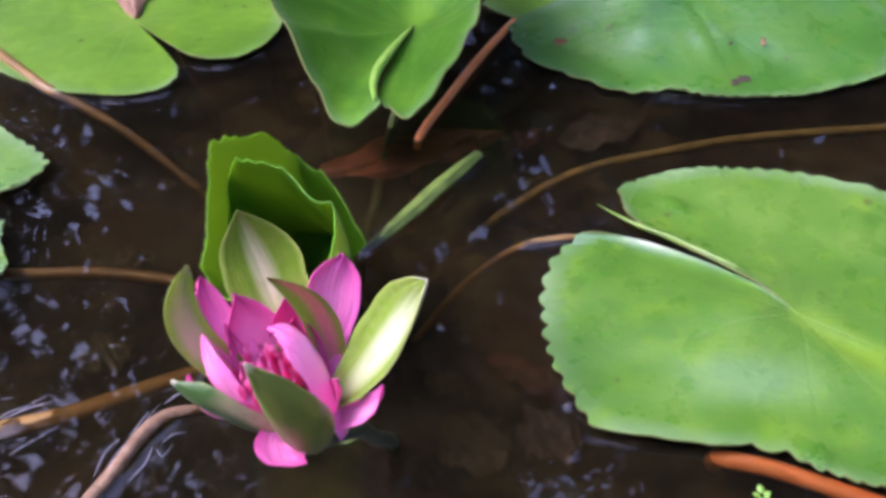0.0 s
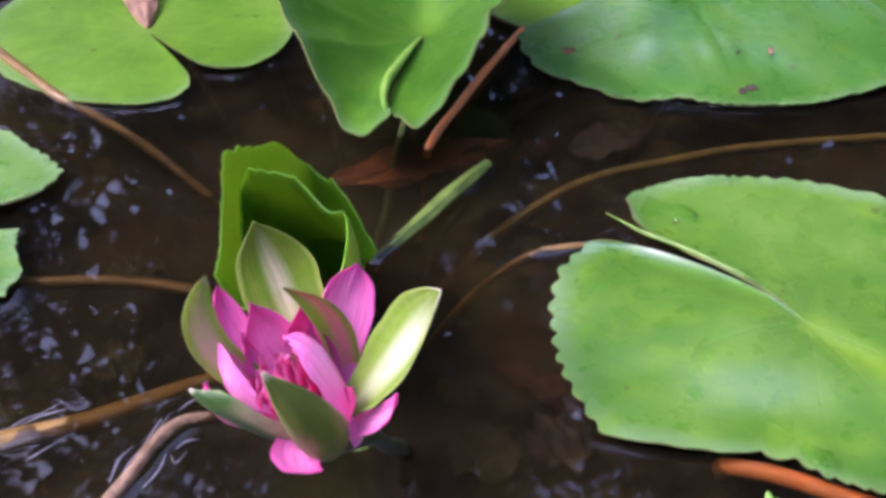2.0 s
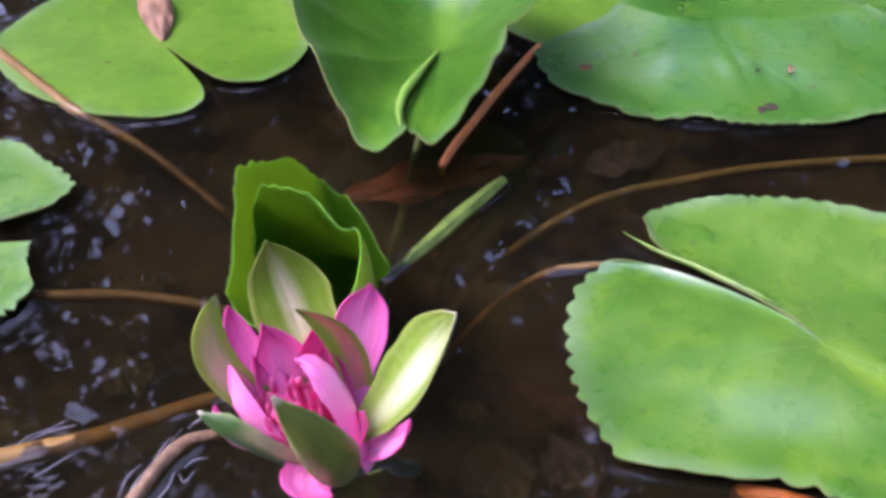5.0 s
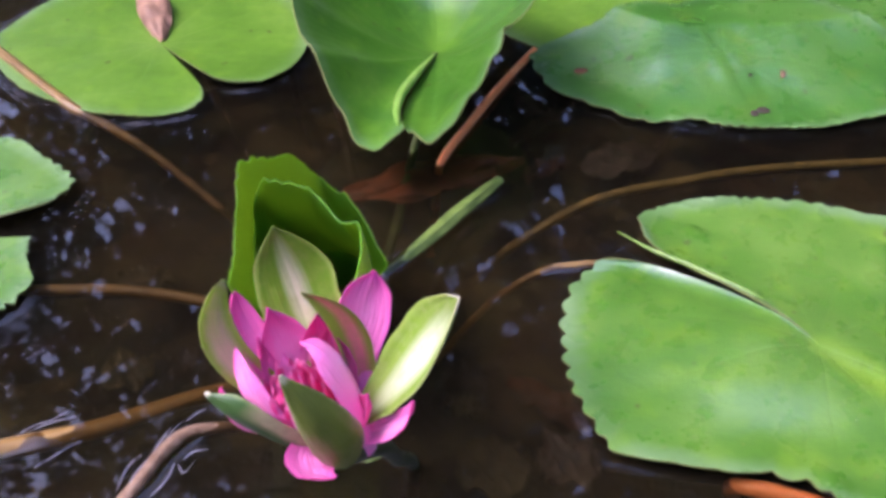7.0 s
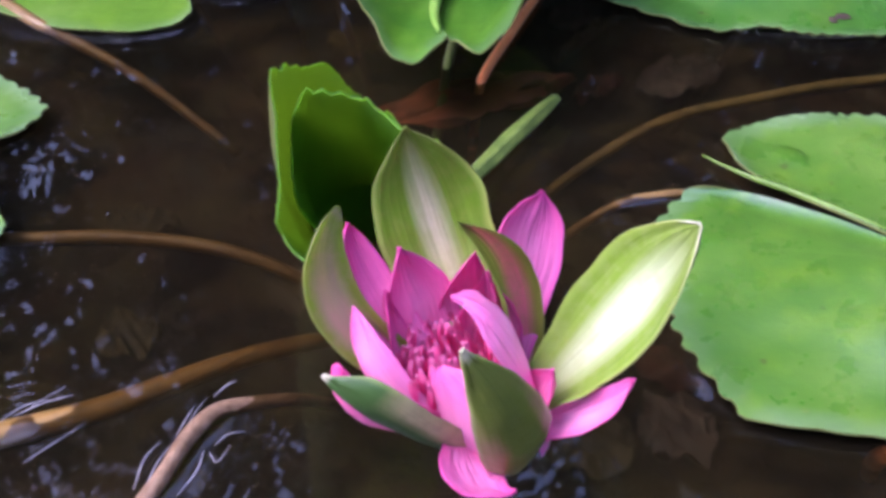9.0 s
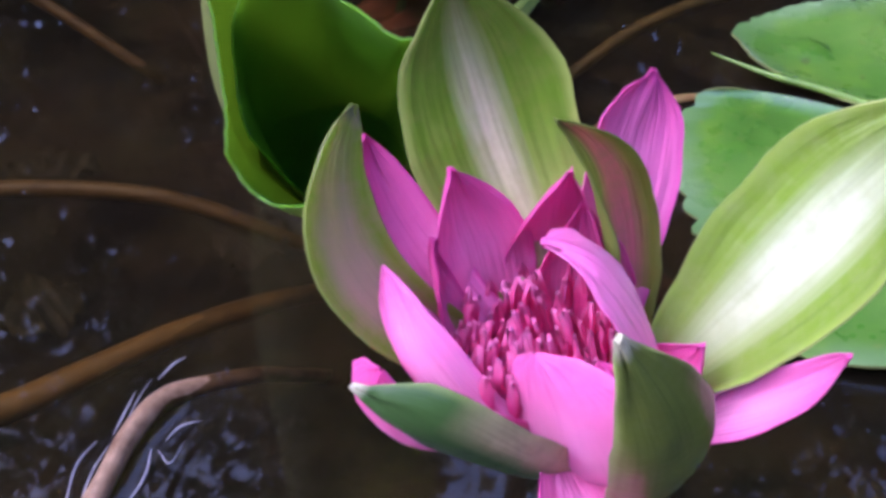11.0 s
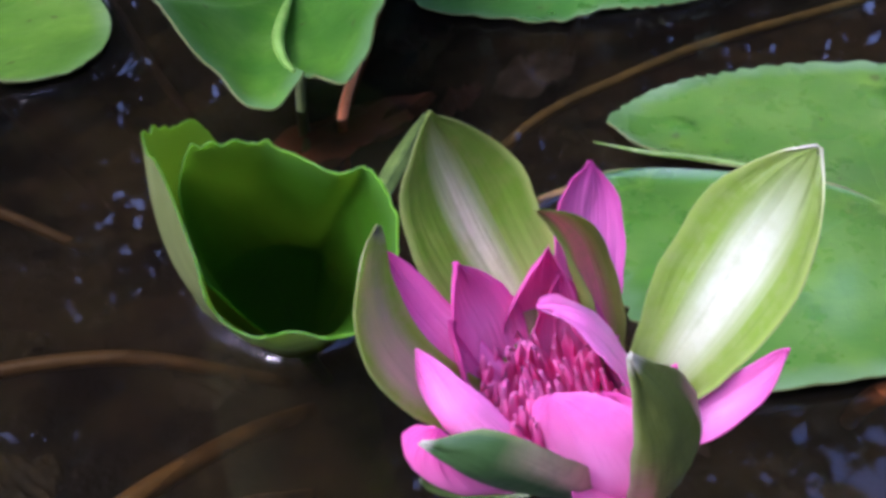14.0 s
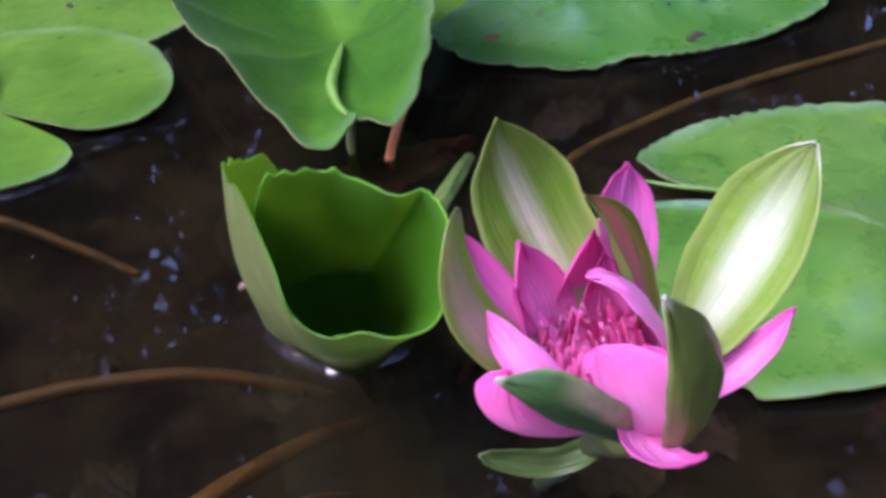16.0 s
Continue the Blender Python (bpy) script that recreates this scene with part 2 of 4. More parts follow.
STEM_SUNK = plain_skin("stem_sunken", (0.03, 0.022, 0.014), (0.065, 0.045, 0.025), 90)

STEM_BRIGHT = plain_skin("stem_bright_orange", (0.78, 0.24, 0.065), (0.88, 0.36, 0.13), 90, rough=0.35)
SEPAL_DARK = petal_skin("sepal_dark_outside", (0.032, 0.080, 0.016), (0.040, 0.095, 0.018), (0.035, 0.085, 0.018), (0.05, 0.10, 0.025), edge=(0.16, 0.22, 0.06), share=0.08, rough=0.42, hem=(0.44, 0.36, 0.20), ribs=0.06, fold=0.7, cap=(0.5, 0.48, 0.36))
# the shade under the flower is put into this darkened green
SEPAL_LOW = petal_skin("sepal_low_shaded", (0.05, 0.09, 0.016), (0.06, 0.10, 0.016), (0.07, 0.11, 0.02), (0.06, 0.09, 0.02), share=0.15, rough=0.4)
LIP_GREEN = plain_skin("slit_lip_green", (0.085, 0.18, 0.02), (0.14, 0.25, 0.035), 140, rough=0.25, share=0.1)
LIP_PALE = plain_skin("slit_lip_pale", (0.16, 0.33, 0.04), (0.24, 0.42, 0.08), 110, rough=0.35, share=0.25)
STALK_DARK = plain_skin("stalk_dark_green", (0.018, 0.026, 0.010), (0.035, 0.045, 0.016), 90)
STEM_PINK = plain_skin("stem_pinkish", (0.12, 0.068, 0.036), (0.30, 0.20, 0.13), 260, rough=0.35, bump=0.6)
STEM_OLIVE = plain_skin("stem_olive", (0.13, 0.10, 0.025), (0.24, 0.18, 0.05), 90)
STEM_GREEN = plain_skin("stem_green", (0.05, 0.08, 0.02), (0.10, 0.13, 0.03), 90)
BUD_GREEN = plain_skin("furled_leaf_green", (0.04, 0.075, 0.012), (0.13, 0.19, 0.035), 120, stretch=(1, 1, 1))
DEAD_LEAF = plain_skin("dead_leaf_brown", (0.07, 0.028, 0.013), (0.30, 0.098, 0.038), 48, rough=0.5, bump=0.6)
DRY_LEAF = plain_skin("dry_leaf_buff", (0.09, 0.042, 0.022), (0.34, 0.20, 0.12), 70, rough=0.6)
ROTTEN_RED = plain_skin("rotten_leaf_red", (0.022, 0.012, 0.008), (0.10, 0.036, 0.018), 70, rough=0.7)
ROTTEN_GREY = plain_skin("rotten_leaf_grey", (0.026, 0.020, 0.015), (0.070, 0.058, 0.046), 70, rough=0.7)
ROTTEN_OLIVE = plain_skin("rotten_leaf_olive", (0.024, 0.020, 0.009), (0.070, 0.060, 0.024), 70, rough=0.7)
LITTER_DARK = plain_skin("litter_dark_brown", (0.02, 0.014, 0.010), (0.06, 0.04, 0.025), 400, rough=0.8)
BARK = plain_skin("tree_bark", (0.03, 0.024, 0.018), (0.07, 0.055, 0.04), 6, rough=0.9, bump=0.6)
CROWN = plain_skin("tree_leaf", (0.045, 0.085, 0.035), (0.085, 0.14, 0.055), 2, rough=0.5, share=0.25)


def mud():
    m = Nodes("pond_mud")
    p = m.coords()
    a = m.noise(p, 9, 5, 0.65)
    b = m.noise(p, 70, 4, 0.6)
    colour = m.ramp(a, (0.32, (0.006, 0.005, 0.004)), (0.50, (0.012, 0.010, 0.008)), (0.70, (0.045, 0.034, 0.022)))
    colour = m.mix(m.ramp(b, (0.45, 0.0), (0.8, 0.5)), colour, (0.055, 0.041, 0.030))
    litter = m.noise(p, 30, 5, 0.7)
    colour = m.mix(m.ramp(litter, (0.54, 0.0), (0.70, 0.45)), colour, (0.080, 0.054, 0.032))
    return m.skin(colour, 0.9, m.bump(b, 0.6, 0.01))


def murk(name, thin, thick):
    """Fine brown silt hanging in the water in clouds."""
    m = Nodes(name)
    p = m.coords()
    cloud = m.math("MULTIPLY", m.noise(p, 17, 4, 0.6), m.math("ADD", 0.5, m.noise(m.scaled(p, 1.0, 1.7, 1.0), 46, 4, 0.6)))
    tint = m.mix(m.ramp(m.noise(p, 23, 3), (0.35, 0.0), (0.65, 1.0)), (0.050, 0.034, 0.021), (0.075, 0.068, 0.030))
    both = m.tree.nodes.new("ShaderNodeMixShader")
    m.put(both.inputs[0], m.ramp(cloud, (0.43, thin), (0.64, thick)))
    m.put(both.inputs[1], m.node("BsdfTransparent", Color=(0.97, 0.95, 0.92)))
    m.put(both.inputs[2], m.node("BsdfDiffuse", Color=tint))
    m.tree.links.new(both.outputs[0], m.out.inputs[0])
    return m.mat


def pond_water():
    """Clear brown water: gloss on top, the pond's floor seen through it."""
    m = Nodes("pond_water")
    p = m.coords()
    swell = m.noise(p, 14, 2)
    small = m.noise(p, 75, 2)
    normal = m.bump(m.math("ADD", swell, m.math("MULTIPLY", small, 0.06)), 0.035, 0.006)
    gloss = m.node("BsdfGlossy", Color=(1, 1, 1), Roughness=0.02, Normal=normal)
    silt = m.node("BsdfDiffuse", Color=(0.062, 0.054, 0.040))
    body = m.tree.nodes.new("ShaderNodeMixShader")
    m.put(body.inputs[0], 0.037)
    m.put(body.inputs[1], m.node("BsdfTransparent", Color=(0.62, 0.57, 0.43)))
    m.put(body.inputs[2], silt)
    clear = body.outputs[0]
    mixed = m.tree.nodes.new("ShaderNodeMixShader")
    m.put(mixed.inputs[0], m.node("Fresnel", IOR=1.5, Normal=normal))
    m.put(mixed.inputs[1], clear)
    m.put(mixed.inputs[2], gloss)
    m.tree.links.new(mixed.outputs[0], m.out.inputs[0])
    return m.mat


def drop_water():
    m = Nodes("water_drop_clear")
    gloss = m.node("BsdfGlossy", Color=(1.0, 1.0, 1.0), Roughness=0.04)
    clear = m.node("BsdfTransparent", Color=(0.96, 1.0, 0.90))
    both = m.tree.nodes.new("ShaderNodeMixShader")
    m.put(both.inputs[0], m.node("Fresnel", IOR=1.22))
    m.put(both.inputs[1], clear)
    m.put(both.inputs[2], gloss)
    m.tree.links.new(both.outputs[0], m.out.inputs[0])
    return m.mat


MUD, WATER, DROP = mud(), pond_water(), drop_water()
MURK = (murk("silt_thin", 0.07, 0.44), murk("silt_thick", 0.0, 0.8))


# ---- mesh writers ----
def mesh_of(name, verts, faces, mats, uvs=None, slots=None, smooth=True):
    me = bpy.data.meshes.new(name)
    me.from_pydata([tuple(v) for v in verts], [], faces)
    for m in mats:
        me.materials.append(m)
    if slots:
        me.polygons.foreach_set("material_index", slots)
    if uvs:
        layer = me.uv_layers.new(name="UVMap")
        for loop in me.loops:
            layer.data[loop.index].uv = uvs[loop.vertex_index]
    if smooth:
        me.polygons.foreach_set("use_smooth", [True] * len(me.polygons))
    me.update()
    return me


def thing(name, at=(0, 0, 0), label="", category="", group="", kind=""):
    ob = new(name)
    ob.empty_display_size = 0.01
    ob.location = at
    return tagged(ob, label, category, group, kind)


def under(ob, parent, label=""):
    """Parts are written in world places; keep them there."""
    if parent is not None:
        ob.parent = parent
        shift, p = Vector(), parent
        while p is not None:
            shift, p = shift + p.location, p.parent
        ob.location = ob.location - shift
    if label:
        ob["label"] = label
    return ob


def sheet(rows, thick, uv_rows, closed=False):
    """A skin with thickness from rows of points: front, back and rim. Returns verts, faces, uvs, slots."""
    nu, nv = len(rows), len(rows[0])
    g = np.array([[tuple(p) for p in r] for r in rows])
    du = np.gradient(g, axis=0)
    dv = np.gradient(g, axis=1)
    n = np.cross(du, dv)
    n /= np.maximum(np.linalg.norm(n, axis=2, keepdims=True), 1e-12)
    back = g - n * thick
    verts = [tuple(p) for p in g.reshape(-1, 3)] + [tuple(p) for p in back.reshape(-1, 3)]
    uvs = [q for r in uv_rows for q in r] * 2
    faces, slots = [], []
    k = nu * nv
    for i in range(nu - 1):
        for j in range(nv - 1):
            a, b, c, d = i * nv + j, (i + 1) * nv + j, (i + 1) * nv + j + 1, i * nv + j + 1
            faces.append((a, b, c, d))
            slots.append(0)
            faces.append((k + d, k + c, k + b, k + a))
            slots.append(1)
    rim = [i * nv for i in range(nu)] + [(nu - 1) * nv + j for j in range(1, nv)] + [i * nv + nv - 1 for i in range(nu - 2, -1, -1)] + [j for j in range(nv - 2, 0, -1)]
    # the rim has points of its own, so that the edge stays crisp
    m, n = len(verts), len(rim)
    verts += [verts[a] for a in rim] + [verts[k + a] for a in rim]
    uvs += [uvs[a] for a in rim] * 2
    for i in range(n):
        j = (i + 1) % n
        faces.append((m + j, m + i, m + n + i, m + n + j))
        slots.append(1)
    return verts, faces, uvs, slots


def spline(points, n):
    """n points along a smooth line through the given ones."""
    p = [Vector(q) for q in points]
    p = [2 * p[0] - p[1]] + p + [2 * p[-1] - p[-2]]
    out = []
    for k in range(n):
        s = k / (n - 1) * (len(p) - 3)
        i = min(int(s), len(p) - 4)
        f = s - i
        a, b, c, d = p[i:i + 4]
        out.append(0.5 * (2 * b + (c - a) * f + (2 * a - 5 * b + 4 * c - d) * f * f + (3 * b - a - 3 * c + d) * f ** 3))
    return out


def tube(name, points, radii, mats, n=28, sides=10, lumps=0.06, seed=0, flat=1.0, ridges=0.0):
    """A tapered, slightly uneven stem along a smooth line."""
    line = spline(points, n)
    rs = spline([(r, 0, 0) for r in radii], n)
    rows, uv = [], []
    for k, c in enumerate(line):
        t = (line[min(k + 1, n - 1)] - line[max(k - 1, 0)]).normalized()
        a = t.orthogonal().normalized() if abs(t.z) > 0.95 else t.cross(Vector((0, 0, 1))).normalized()
        b = a.cross(t)
        for j in range(sides):
            w = 2 * math.pi * j / sides
            r = rs[k].x * (1 + lumps * noise.noise(c * 60 + Vector((seed, math.cos(w), math.sin(w)))) + ridges * math.cos(5 * w))
            rows.append(c + (a * math.cos(w) + b * math.sin(w) * flat) * r)
            uv.append((j / sides, k / (n - 1)))
    faces = [(k * sides + j, k * sides + (j + 1) % sides, (k + 1) * sides + (j + 1) % sides, (k + 1) * sides + j) for k in range(n - 1) for j in range(sides)]
    faces += [tuple(range(sides))[::-1], tuple((n - 1) * sides + j for j in range(sides))]
    return mesh_of(name, rows, faces, mats, uv)


def lens_mesh(name, radius, height, mat, n=20):
    """A flattened drop: a low dome on a round foot."""
    verts, faces = [(0, 0, height)], []
    rings = 5
    for i in range(1, rings + 1):
        f = i / rings
        for j in range(n):
            w = 2 * math.pi * j / n
            verts.append((radius * f * math.cos(w), radius * f * math.sin(w), height * math.sqrt(max(0.0, 1 - f ** 2.6))))
    for j in range(n):
        faces.append((0, 1 + j, 1 + (j + 1) % n))
    for i in range(rings - 1):
        for j in range(n):
            a, b = 1 + i * n + j, 1 + i * n + (j + 1) % n
            faces.append((a, a + n, b + n, b))
    return mesh_of(name, verts, faces, [mat])


# ---- pond ----
def pond_ground():
    rings = [0.0] + [0.05 * 1.11 ** k for k in range(60)] + [40, 90, 200]
    n = 96
    verts, faces = [(0, 0.35, -0.05)], []
    for r in rings[1:]:
        for j in range(n):
            w = 2 * math.pi * j / n
            x, y = r * math.cos(w), r * math.sin(w)
            bank = min(1.0, max(0.0, (r - 2.2) / 0.7))
            z = -0.052 + 0.25 * bank * bank * (3 - 2 * bank) + 0.012 * noise.noise(Vector((x * 6, y * 6, 0))) + 0.005 * noise.noise(Vector((x * 25, y * 25, 3)))
            verts.append((x, y + 0.35, z))
    for j in range(n):
        faces.append((0, 1 + j, 1 + (j + 1) % n))
    for i in range(len(rings) - 2):
        for j in range(n):
            a, b = 1 + i * n + j, 1 + i * n + (j + 1) % n
            faces.append((a, a + n, b + n, b))
    tagged(new("ground", mesh_of("ground", verts, faces, [MUD])), "dark brown muddy pond floor and bank", "ground", kind="structure")


def water_sheet(shores):
    """The surface, drawn up a little along all that stands or floats in it. shores: places where something breaks it."""
    step = 0.0015
    out = [0.01 * 1.33 ** k for k in range(1, 19)]
    xs = np.r_[[-0.33 - d for d in np.cumsum(out)][::-1], np.arange(-0.33, -0.20, 0.0032), np.arange(-0.20, -0.085, step), np.arange(-0.085, -0.025, 0.0007), np.arange(-0.025, 0.20, step), np.arange(0.20, 0.361, 0.0032), [0.362 + d for d in np.cumsum(out)]]
    ys = np.r_[[0.13 - d for d in np.cumsum(out)][::-1], np.arange(0.13, 0.21, 0.0032), np.arange(0.21, 0.315, step), np.arange(0.315, 0.365, 0.0007), np.arange(0.365, 0.46, step), np.arange(0.46, 0.70, 0.0028), [0.70 + d for d in np.cumsum(out)]]
    xs, ys = np.clip(xs, -2.9, 2.9), np.clip(ys, -2.5, 3.2)
    gx, gy = np.meshgrid(xs, ys)
    p = np.stack([gx.ravel(), gy.ravel()], 1)
    near = np.full(len(p), 1.0)
    shore = np.array([(x, y) for x, y, h in shores])
    rise = np.array([h for x, y, h in shores])
    z = np.zeros(len(p))
    inside = np.where((np.abs(p[:, 0]) < 0.37) & (p[:, 1] > 0.1) & (p[:, 1] < 0.75))[0]
    for part_ in np.array_split(inside, 60):
        d = np.sqrt(((p[part_, None] - shore[None]) ** 2).sum(2))
        k = d.argmin(1)
        dd = d[np.arange(len(part_)), k]
        dd = np.maximum(dd - 0.0013, 0)
        z[part_] = rise[k] * (0.9 * np.exp(-dd / (0.0011 + 0.3 * rise[k])) + 0.03 * np.cos(dd * 800) * np.exp(-dd / 0.009))
    w, h = len(xs), len(ys)
    a = (np.arange(h - 1)[:, None] * w + np.arange(w - 1)[None]).ravel()
    # the funnel of the rolled leaf keeps the water out
    fx, fy = p[a, 0] + 0.0007 + 0.043, p[a, 1] + 0.0007 - 0.356
    share = (np.degrees(np.arctan2(fy, fx)) - 20) % 360 / 590
    girth = np.array([waist_of(w) for w in np.degrees(np.arctan2(fy, fx))])
    a = a[np.hypot(fx, fy) > (0.0006 + 0.865 * girth) * (1 - 0.15 * share) + 0.0010]
    faces = np.stack([a, a + 1, a + w + 1, a + w], 1)
    verts = np.c_[p, z]
    tagged(new("water", mesh_of("water", verts.tolist(), faces.tolist(), [WATER])), "still dark pond water mirroring sky through leaves", "water", kind="structure")


def shore_line(points, rise, n=90):
    return [(p.x, p.y, rise) for p in spline(points, n)]


def shore_of(centre, reach, rise, a0=0, a1=360, uneven=0.5):
    """The shore along a pad's own rim."""
    out = []
    for a in np.linspace(a0, a1, 220):
        c, s = math.cos(radians(a)), math.sin(radians(a))
        k = reach(a % 360) + 0.0006
        out.append((centre[0] + k * c, centre[1] + k * s, rise * (1 + uneven * noise.noise(Vector((c * 7, s * 7, rise * 1000))))))
    return out


def silt_layer(z, mat, hole):
    """A level of hanging silt, open where the funnel's foot goes down through it."""
    verts, faces = [], []
    n = 48
    for r in (hole, 0.05, 0.2, 0.8, 2.2):
        for j in range(n):
            w = 2 * math.pi * j / n
            verts.append((-0.043 + r * math.cos(w), 0.357 + r * math.sin(w), z))
    for i in range(4):
        for j in range(n):
            a, b = i * n + j, i * n + (j + 1) % n
            faces.append((a, b, b + n, a + n))
    tagged(new("silt", mesh_of("silt", verts, faces, [mat])), "brown silt hanging in the pond water", "silt", kind="structure")


pond_ground()
silt_layer(-0.0055, MURK[0], 0.0255)
silt_layer(-0.025, MURK[1], 0.006)


# ---- lily pads ----
def pad_blade(centre, reach, sinus, gap, lift, teeth=(0.0014, 0.011), mats=(None, None), seed=0, thick=0.0008, rings=18, shut=2.0, bend=0.0, slant=0.0, least=0.12):
    """A round blade slit to its middle. reach(angle) in metres, sinus: the slit's way in degrees, gap: its half opening in degrees,
    lift(x, y, f, a): the height at a place, f the share of the way out, a the angle from the slit."""
    cx, cy = centre
    n = 260
    rows, uv = [], []
    for k in range(n + 1):
        f = k / n
        base = reach((sinus + gap + f * (360 - 2 * gap)) % 360)
        arc = f * 2 * math.pi * base / teeth[1]
        tooth = teeth[0] * (abs(math.sin(math.pi * arc + 1.5 * noise.noise(Vector((arc * 0.3, seed, 0))))) - 0.6) * (0.6 + 0.8 * noise.noise(Vector((arc * 0.2, seed, 5))))
        corner = min(1.0, min(f, 1 - f) * n / 9)
        edge = (base + tooth) * (0.965 + 0.035 * math.sqrt(corner)) + 0.0025 * noise.noise(Vector((math.cos(2 * math.pi * f) * 2.5, math.sin(2 * math.pi * f) * 2.5, seed)))
        row, q = [], []
        for i in range(rings + 1):
            s = (i / rings) ** 0.85
            r = 0.0002 + (edge - 0.0002) * s
            g = gap * (least + (1 - least) * s ** shut)
            a = radians(sinus + g + f * (360 - 2 * g) - (bend * math.sin(math.pi * s) + slant * (1 - s)) * (1 - 2 * min(f, 1 - f)) ** 3)
            x, y = cx + r * math.cos(a), cy + r * math.sin(a)
            row.append((x, y, lift(x, y, s, f * 360)))
            q.append((f, s))
        rows.append(row)
        uv.append(q)
    verts, faces, uvs, slots = sheet([r[::-1] for r in rows], thick, [q[::-1] for q in uv])
    return mesh_of("blade", verts, faces, mats, uvs, slots)


def pad(label, group="floating lily pads", stalk=None, **k):
    at = (*k["centre"], 0.0)
    ob = thing("lily_pad", at, label, "lily pad", group)
    under(new("blade", pad_blade(**k)), ob)
    if stalk:
        line, radii, mat = stalk
        under(new("stalk", tube("stalk", line, radii, [mat], seed=len(label))), ob)
    return ob


def round_table(stops):
    """A smooth reach by angle from (degrees, metres) stops."""
    def reach(a):
        ends = stops + [(stops[0][0] + 360, stops[0][1])]
        for (a0, r0), (a1, r1) in zip(ends, ends[1:]):
            for turn in (a, a + 360):
                if a0 <= turn <= a1:
                    f = (turn - a0) / (a1 - a0)
                    f = f * f * (3 - 2 * f) * 0.5 + f * 0.5
                    return r0 + (r1 - r0) * f
        return stops[0][1]
    return reach


def ripple(x, y, seed, size):
    return size * noise.noise(Vector((x * 16, y * 16, seed))) + 0.35 * size * noise.noise(Vector((x * 45, y * 45, seed)))


def lift_right(x, y, s, a):
    z = 0.0022 + ripple(x, y, 1, 0.0017) + 0.0007 * s
    d = (x - 0.16) * 0.62 + (y - 0.322) * 0.78
    z -= 0.0008 * math.exp(-(d / 0.006) ** 2)
    z += 0.0070 * math.exp(-((x - 0.142) / 0.036) ** 2 - ((y - 0.330) / 0.028) ** 2)
    z += 0.0030 * math.exp(-((x - 0.128) / 0.026) ** 2 - ((y - 0.300) / 0.016) ** 2)
    if a > 345:
        z += 0.0030 * ((a - 345) / 15) ** 2 * s
    if a < 8:
        z += 0.0026 * ((8 - a) / 8) ** 2 * s
    if y < 0.275:
        z += 0.08 * (0.275 - y) * s
    return max(z, 0.0012)


reach_right = round_table([(0, 0.104), (40, 0.107), (57, 0.1077), (70, 0.1052), (79, 0.1058), (91, 0.1063), (101, 0.1087), (112, 0.1098), (121, 0.1108), (125.5, 0.1095), (130, 0.1000), (146, 0.1022), (153, 0.1050), (160, 0.1070), (168, 0.1070), (174, 0.1063), (180, 0.1045), (187, 0.1050), (198, 0.1062), (206, 0.1075), (212, 0.1085), (217, 0.1020), (223, 0.0925), (232, 0.0825), (240, 0.0765), (253, 0.0745), (263, 0.0790), (280, 0.089), (300, 0.098), (330, 0.102)])


pad_right = pad("broad bright green lily pad, scalloped and wet with drops", centre=(0.161, 0.325), reach=reach_right, sinus=138.6, gap=7.6, shut=7.0, slant=11.5, least=0.34, lift=lift_right,
                teeth=(0.0054, 0.0112), mats=(PAD_LIGHT, PAD_UNDER), seed=1,
                stalk=([(0.130, 0.283, -0.050), (0.121, 0.272, -0.028), (0.1155, 0.2610, -0.0085), (0.124, 0.2563, -0.0045), (0.136, 0.2525, -0.0040), (0.155, 0.2440, -0.0040), (0.20, 0.222, -0.004), (0.26, 0.195, -0.006)], (0.0030, 0.0034, 0.0036, 0.0036), STEM_BRIGHT))
under(new("slit_lip", tube("slit_lip", [(0.1625, 0.3262, 0.0030), (0.1592, 0.3319, 0.0042), (0.1478, 0.3481, 0.0050), (0.1326, 0.3625, 0.0052), (0.1163, 0.3755, 0.0052), (0.1025, 0.3852, 0.0048), (0.0934, 0.3942, 0.0042), (0.0865, 0.4019, 0.0036)], (0.0004, 0.0010, 0.0014, 0.0016, 0.0014, 0.0011, 0.0006, 0.0003), [LIP_GREEN], n=44, sides=10, lumps=0.12)), pad_right, "yellow-green rolled margin of the slit")


def lift_left(x, y, s, a):
    return 0.0022 + ripple(x, y, 7, 0.0013) + 0.0015 * s * s + (0.003 * (1 - a / 40) * s if a < 40 else 0)


reach_left = round_table([(0, 0.0912), (12, 0.0917), (29, 0.0950), (60, 0.098), (120, 0.100), (180, 0.105), (215, 0.090), (248, 0.0845), (266, 0.0870), (282, 0.0885), (294, 0.0880), (300, 0.0815), (304, 0.070), (312, 0.068), (318, 0.078), (327, 0.087), (339, 0.091)])
pad("light green lily pad holding a dry leaf in its slit", centre=(-0.177, 0.588), reach=reach_left,
    sinus=308, gap=4, lift=lift_left, least=0.5, teeth=(0.0014, 0.008), mats=(PAD_LIME, PAD_UNDER), seed=4,
    stalk=([(-0.30, 0.60, 0.004), (-0.248, 0.548, 0.0035), (-0.212, 0.5135, 0.002), (-0.194, 0.504, -0.002), (-0.158, 0.482, -0.010), (-0.11, 0.45, -0.03)], (0.0030, 0.0032, 0.0028, 0.0022), STEM_TAN))
